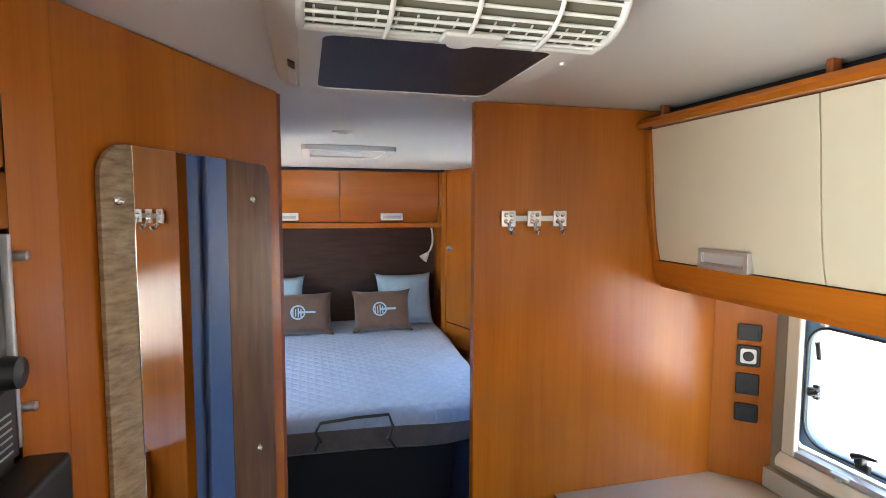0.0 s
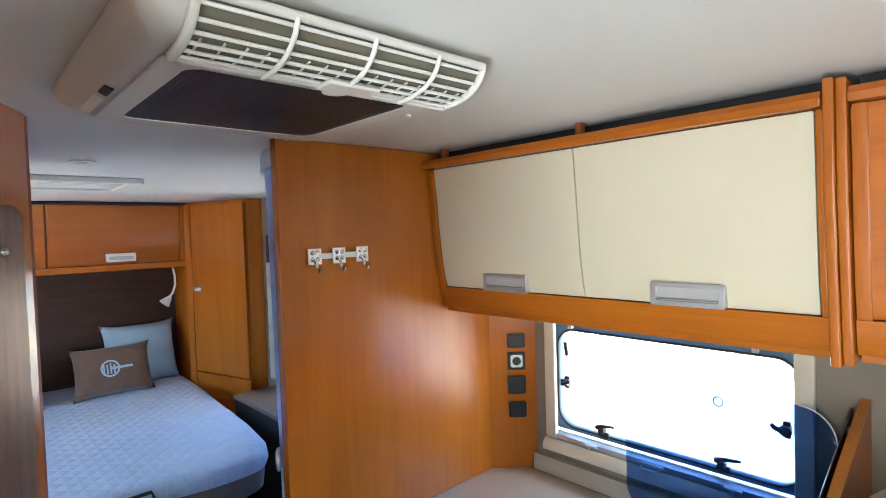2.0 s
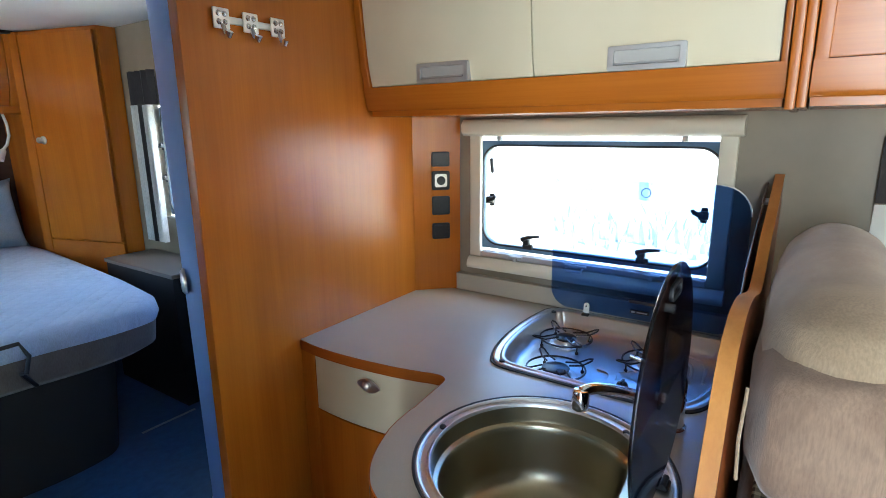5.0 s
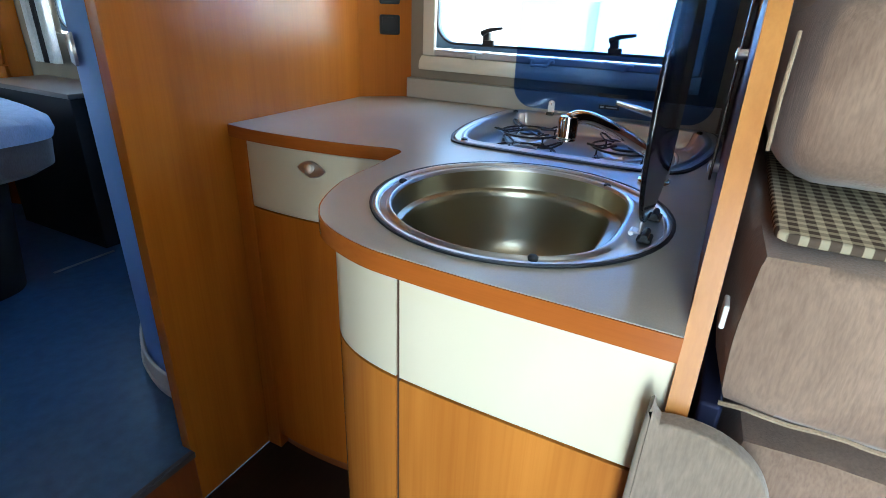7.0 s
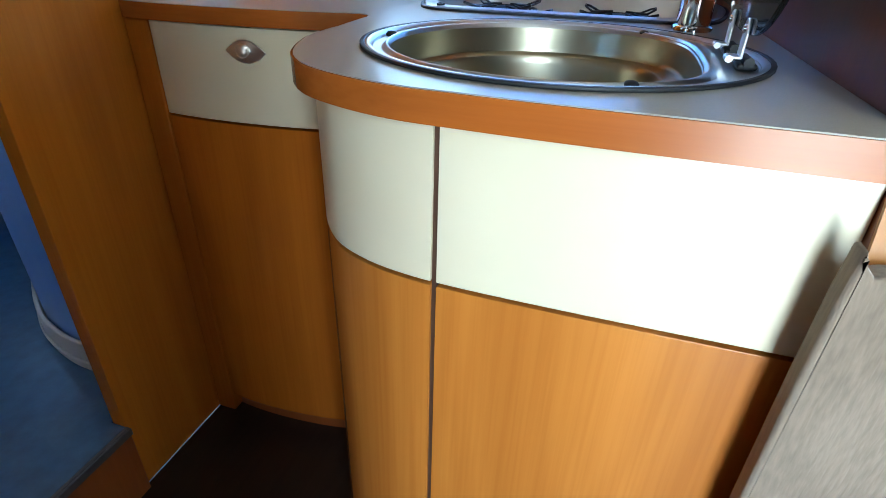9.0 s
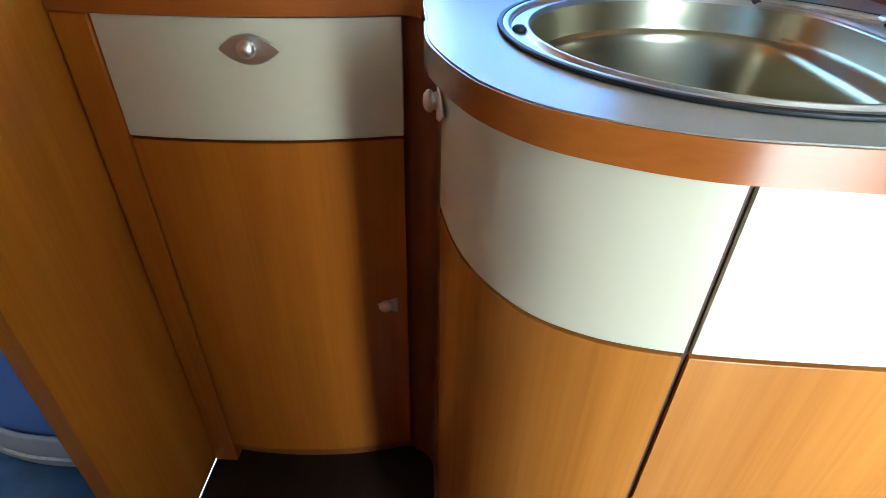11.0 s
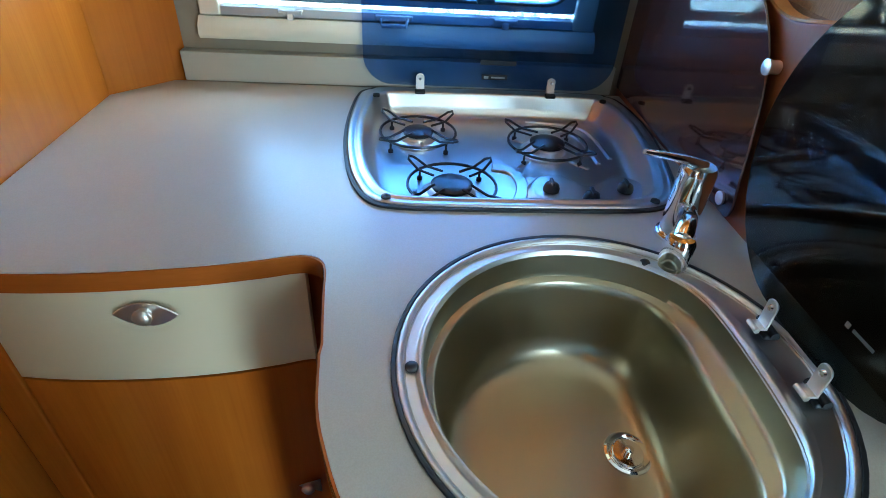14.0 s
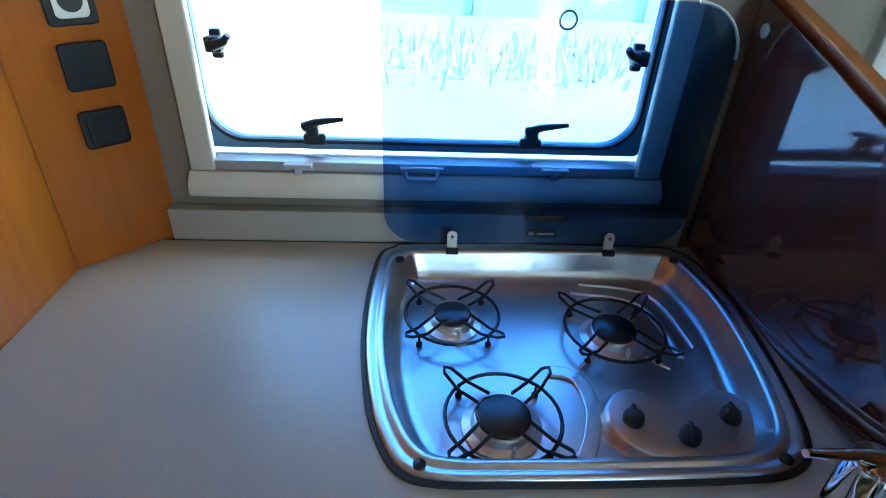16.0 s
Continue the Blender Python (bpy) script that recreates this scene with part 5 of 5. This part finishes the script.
part("mattress_bar", tube([(0.03, 2.235, 0.64), (0.05, 2.205, 0.70), (0.05, 2.165, 0.705), (0.03, 2.170, 0.745), (0.05, 2.190, 0.775), (0.20, 2.19, 0.785), (0.34, 2.185, 0.788), (0.355, 2.165, 0.745), (0.335, 2.145, 0.70), (0.335, 2.19, 0.685), (0.375, 2.215, 0.62)], 0.007, 8), BLACK, bed, "bent dark steel mattress bar")


def pillow(name, w, h, d, m, material, label, group):
    t = thing(name, m.translation, label, "pillow", group)
    bm = bmesh.new()
    bmesh.ops.create_grid(bm, x_segments=18, y_segments=14, size=0.5)
    top = [v for v in bm.verts]
    for s in (1,):
        for v in top:
            u, q = v.co.x * 2, v.co.y * 2
            pinch = 1 - 0.10 * (1 - abs(u) ** 4) * abs(q) ** 3 - 0.0
            pinch2 = 1 - 0.10 * (1 - abs(q) ** 4) * abs(u) ** 3
            z = d / 2 * max(0, (1 - u ** 4)) ** 0.5 * max(0, (1 - q ** 4)) ** 0.5
            v.co = Vector((u * w / 2 * pinch2, q * h / 2 * pinch, z + 0.006 * noise.noise(Vector((u * 2, q * 2, w * 7)))))
    ret = bmesh.ops.duplicate(bm, geom=bm.faces[:] + bm.verts[:] + bm.edges[:])
    for v in ret["geom"]:
        if isinstance(v, bmesh.types.BMVert):
            v.co.z *= -1
    bmesh.ops.remove_doubles(bm, verts=bm.verts, dist=0.012)
    bmesh.ops.recalc_face_normals(bm, faces=bm.faces)
    part("cover", moved(bm, m), material, t)
    return t


def standing(x, y, z, lean, turn=0.0):
    """Pillow upright, its face to the foot of the bed, leaning back."""
    return pose(x, y, z, 90 - lean, 0, turn)


pillow("pillow", 0.44, 0.41, 0.16, standing(0.725, 3.90, 0.985, 16, 2), PILLOWC, "pale blue cotton pillow leaning on the headboard", "bed pillows")
pillow("pillow", 0.44, 0.41, 0.16, standing(-0.225, 3.92, 0.985, 16, -2), PILLOWC, "pale blue cotton pillow leaning on the headboard", "bed pillows")
for x in (0.525, -0.03):
    m = standing(x, 3.70, 0.945, 22)
    t = pillow("scatter_cushion", 0.43, 0.31, 0.13, m, BROWNCLOTH, "brown scatter cushion with a pale round emblem", "scatter cushions")
    mm = m @ Matrix.Translation((0, 0, 0.066)) @ Matrix.Diagonal((0.8, 0.8, 1, 1))
    e = part("emblem", moved(ring_frame(circle(-0.03, 0, 0.062, 28), circle(-0.03, 0, 0.050, 28), "z", -0.004, 0.002), mm), PILLOWC, t, "pale round emblem")
    part("emblem_bar", moved(box((-0.03, -0.010, -0.004), (0.115, 0.008, 0.002), 0.001, 1), mm), PILLOWC, e)
    for k in range(4):
        part("emblem_bar", moved(box((-0.075 + 0.022 * k, -0.04, -0.004), (-0.066 + 0.022 * k, 0.038 - 0.012 * (k % 2), 0.002)), mm), PILLOWC, e)

oc = thing("overhead_cabinet", (0.1, 3.9, 1.55), "wooden overhead cabinet across the bed head", "cabinet")
prof = smooth_line([(3.70, 1.93), (3.705, 1.80), (3.72, 1.68), (3.76, 1.575)], 4)
part("body", prism([(p[0] + 0.018, p[1]) for p in prof] + [(3.80, 1.558), (4.115, 1.558), (4.115, 1.93)], "x", SIDE_L + 0.01, 0.985), WOOD_SHADED, oc)
for a, b in ((-0.90, -0.33), (-0.327, 0.236), (0.240, 0.94)):
    d = part("door", prism(prof + [(p[0] + 0.016, p[1]) for p in prof[::-1]], "x", a + 0.002, b - 0.002, 0.002), WOOD_X, oc)
    hx = {-0.90: -0.70, -0.327: -0.20, 0.240: 0.524}[a]
    part("handle", join(box((hx, 3.722, 1.588), (hx + 0.16, 3.740, 1.640), 0.004)), WHITEP, d, "pale plastic handle")
    part("handle_slot", box((hx + 0.015, 3.7205, 1.600), (hx + 0.145, 3.7225, 1.622)), GREYP, d)
part("bottom_rail", prism([(3.742, 1.571), (3.740, 1.535), (3.755, 1.530), (3.80, 1.532), (3.80, 1.571)], "x", SIDE_L + 0.01, 0.985, 0.002), WOOD_X, oc, "wooden light rail")
# near-black strip added as the shade between cabinet and ceiling
part("gap_strip", prism([(3.675, 1.932), (3.672, 1.943), (3.69, 1.9485), (3.78, 1.9485), (3.78, 1.932)], "x", SIDE_L + 0.01, 0.985, 0.001), DARKCLOTH, oc, "added dark strip for the shade in the ceiling gap")
part("end_frame", prism([(p[0] - 0.006, p[1]) for p in prof] + [(3.80, 1.535), (3.86, 1.535), (3.86, 1.931), (3.70, 1.931)], "x", 0.942, 0.983, 0.002), WOOD_Z, oc, "curved wooden end moulding")

wd = thing("wardrobe", (1.1, 3.4, RAISED), "angled pear-wood wardrobe beside the bed", "wardrobe")
WA, WB = Vector((0.990, 3.68, 0)), Vector((1.150, 3.16, 0))
wdir = (WB - WA).normalized()
wnor = Vector((wdir.y, -wdir.x, 0))


def ward(s0, s1, z0, z1, d0, d1, bevel=0.0):
    bm = box((s0, -d1, z0), (s1, -d0, z1), bevel)
    return moved(bm, Matrix(((wdir.x, -wnor.x, 0, WA.x), (wdir.y, -wnor.y, 0, WA.y), (0, 0, 1, 0), (0, 0, 0, 1))))


WL = (WB - WA).length
part("body", prism([(0.998, 3.68), (1.154, 3.165), (1.245, 3.165), (1.245, 4.08), (0.998, 4.08)], "z", RAISED, CEILING - 0.004), WOOD_Z, wd)
wdoor = part("door", ward(0.035, WL - 0.012, 0.86, 1.925, 0.002, 0.018, 0.003), WOOD_Z, wd)
part("stile", ward(-0.03, 0.030, RAISED + 0.3, 1.94, 0.001, 0.020, 0.003), WOOD_Z, wd)
part("lower_rail", ward(0.031, WL, 0.70, 0.852, 0.001, 0.016, 0.003), WOOD_Y, wd)
kp = WA + wdir * 0.10 + wnor * 0.018 + Vector((0, 0, 1.393))
part("door_knob", moved(lathe([(0.001, 0), (0.022, 0), (0.022, 0.003), (0.012, 0.006), (0.010, 0.016), (0.016, 0.024), (0.012, 0.032), (0.001, 0.034)], (0, 0, 0), 22), Matrix.Translation(kp) @ wnor.to_track_quat("Z", "Y").to_matrix().to_4x4()), SATIN, wdoor, "round brushed knob")
ns = thing("bedside_shelf", (1.1, 2.9, 0.6), "low black bedside box with a pale top", "shelf")
part("box", box((1.0, 2.46, RAISED), (1.245, 3.07, 0.795), 0.004), DARKCLOTH, ns)
part("top", box((0.99, 2.45, 0.796), (1.246, 3.068, 0.815), 0.003), mat("grey_brown_shelf_top", (0.13, 0.11, 0.095), 0.4), ns)

lamp = thing("reading_lamp", (0.90, 3.78, 1.53), "white gooseneck reading lamp under the cabinet", "lamp")
part("neck", tube([(0.905, 3.78, 1.531), (0.91, 3.76, 1.48), (0.905, 3.74, 1.42), (0.885, 3.73, 1.37), (0.86, 3.73, 1.34)], 0.007, 8), WHITEP, lamp)
part("shade", tube([(0.868, 3.73, 1.345), (0.83, 3.725, 1.305)], [0.012, 0.034], 18), WHITEP, lamp)

spot = thing("ceiling_spot", (0.132, 1.872, CEILING), "small round recessed ceiling spotlight", "ceiling light")
part("bezel", lathe([(0.034, 0), (0.034, -0.004), (0.024, -0.006), (0.022, -0.002), (0.001, -0.001)], (0.132, 1.872, CEILING - 0.0005), 28), SATIN, spot)
part("lens", lathe([(0.020, -0.002), (0.018, -0.005), (0.001, -0.006)], (0.132, 1.872, CEILING - 0.0005), 24), GREYP, spot)
rh = thing("roof_hatch", (0.185, 2.5, CEILING), "white framed roof hatch above the bed", "roof hatch")
part("frame", ring_frame(rounded((-0.01, 2.29), (0.40, 2.72), 0.03), rounded((0.03, 2.33), (0.36, 2.68), 0.02), "z", CEILING - 0.022, CEILING - 0.0005, 0.004), WHITEP, rh)
part("blind", box((0.031, 2.331, CEILING - 0.012), (0.359, 2.679, CEILING - 0.006)), CURTC, rh)
part("handle", box((0.10, 2.335, CEILING - 0.024), (0.29, 2.352, CEILING - 0.013), 0.003), WHITEP, rh)

# ---- outside ----
GZ = -0.85
bm = bmesh.new()
bmesh.ops.create_grid(bm, x_segments=40, y_segments=40, size=300)
for v in bm.verts:
    v.co.z = GZ
setting("ground", bm, GRAVEL, "pale sunlit gravel ground outside")
bm = bmesh.new()
rng = random.Random(4)
for i in range(2600):
    x, y = 9.5 + rng.random() * 3.5 + 1.2 * noise.noise(Vector((i * 0.01, 0, 0))), rng.uniform(-14, 22)
    h = rng.uniform(0.15, 0.6) * (0.6 + 0.8 * max(0, noise.noise(Vector((x * 0.4, y * 0.4, 3))) + 0.4))
    a, w = rng.uniform(0, 6.28), rng.uniform(0.02, 0.06)
    lean = Vector((math.cos(a), math.sin(a), 0)) * h * rng.uniform(0.1, 0.5)
    p = Vector((x, y, GZ - 0.02))
    s = Vector((-math.sin(a), math.cos(a), 0)) * w
    vs = [bm.verts.new(q) for q in (p - s, p + s, p + lean * 0.5 + s * 0.7 + Vector((0, 0, h * 0.6)), p + lean + Vector((0, 0, h)), p + lean * 0.5 - s * 0.7 + Vector((0, 0, h * 0.6)))]
    bm.faces.new(vs)
tagged(mesh("dry_grass", bm, STRAW), "strip of tall dry grass beyond the gravel", "grass", kind="stuff")
fence = thing("boundary_wall", (17, 4, GZ), "pale concrete boundary wall with posts", "wall")
for k in range(8):
    y = -16 + k * 5
    part("wall_bay", box((17, y + 0.16, GZ), (17.2, y + 4.84, GZ + 2.3)), CONCRETE, fence)
    part("post", box((16.9, y - 0.15, GZ), (17.25, y + 0.15, GZ + 2.5), 0.02), CONCRETE, fence)
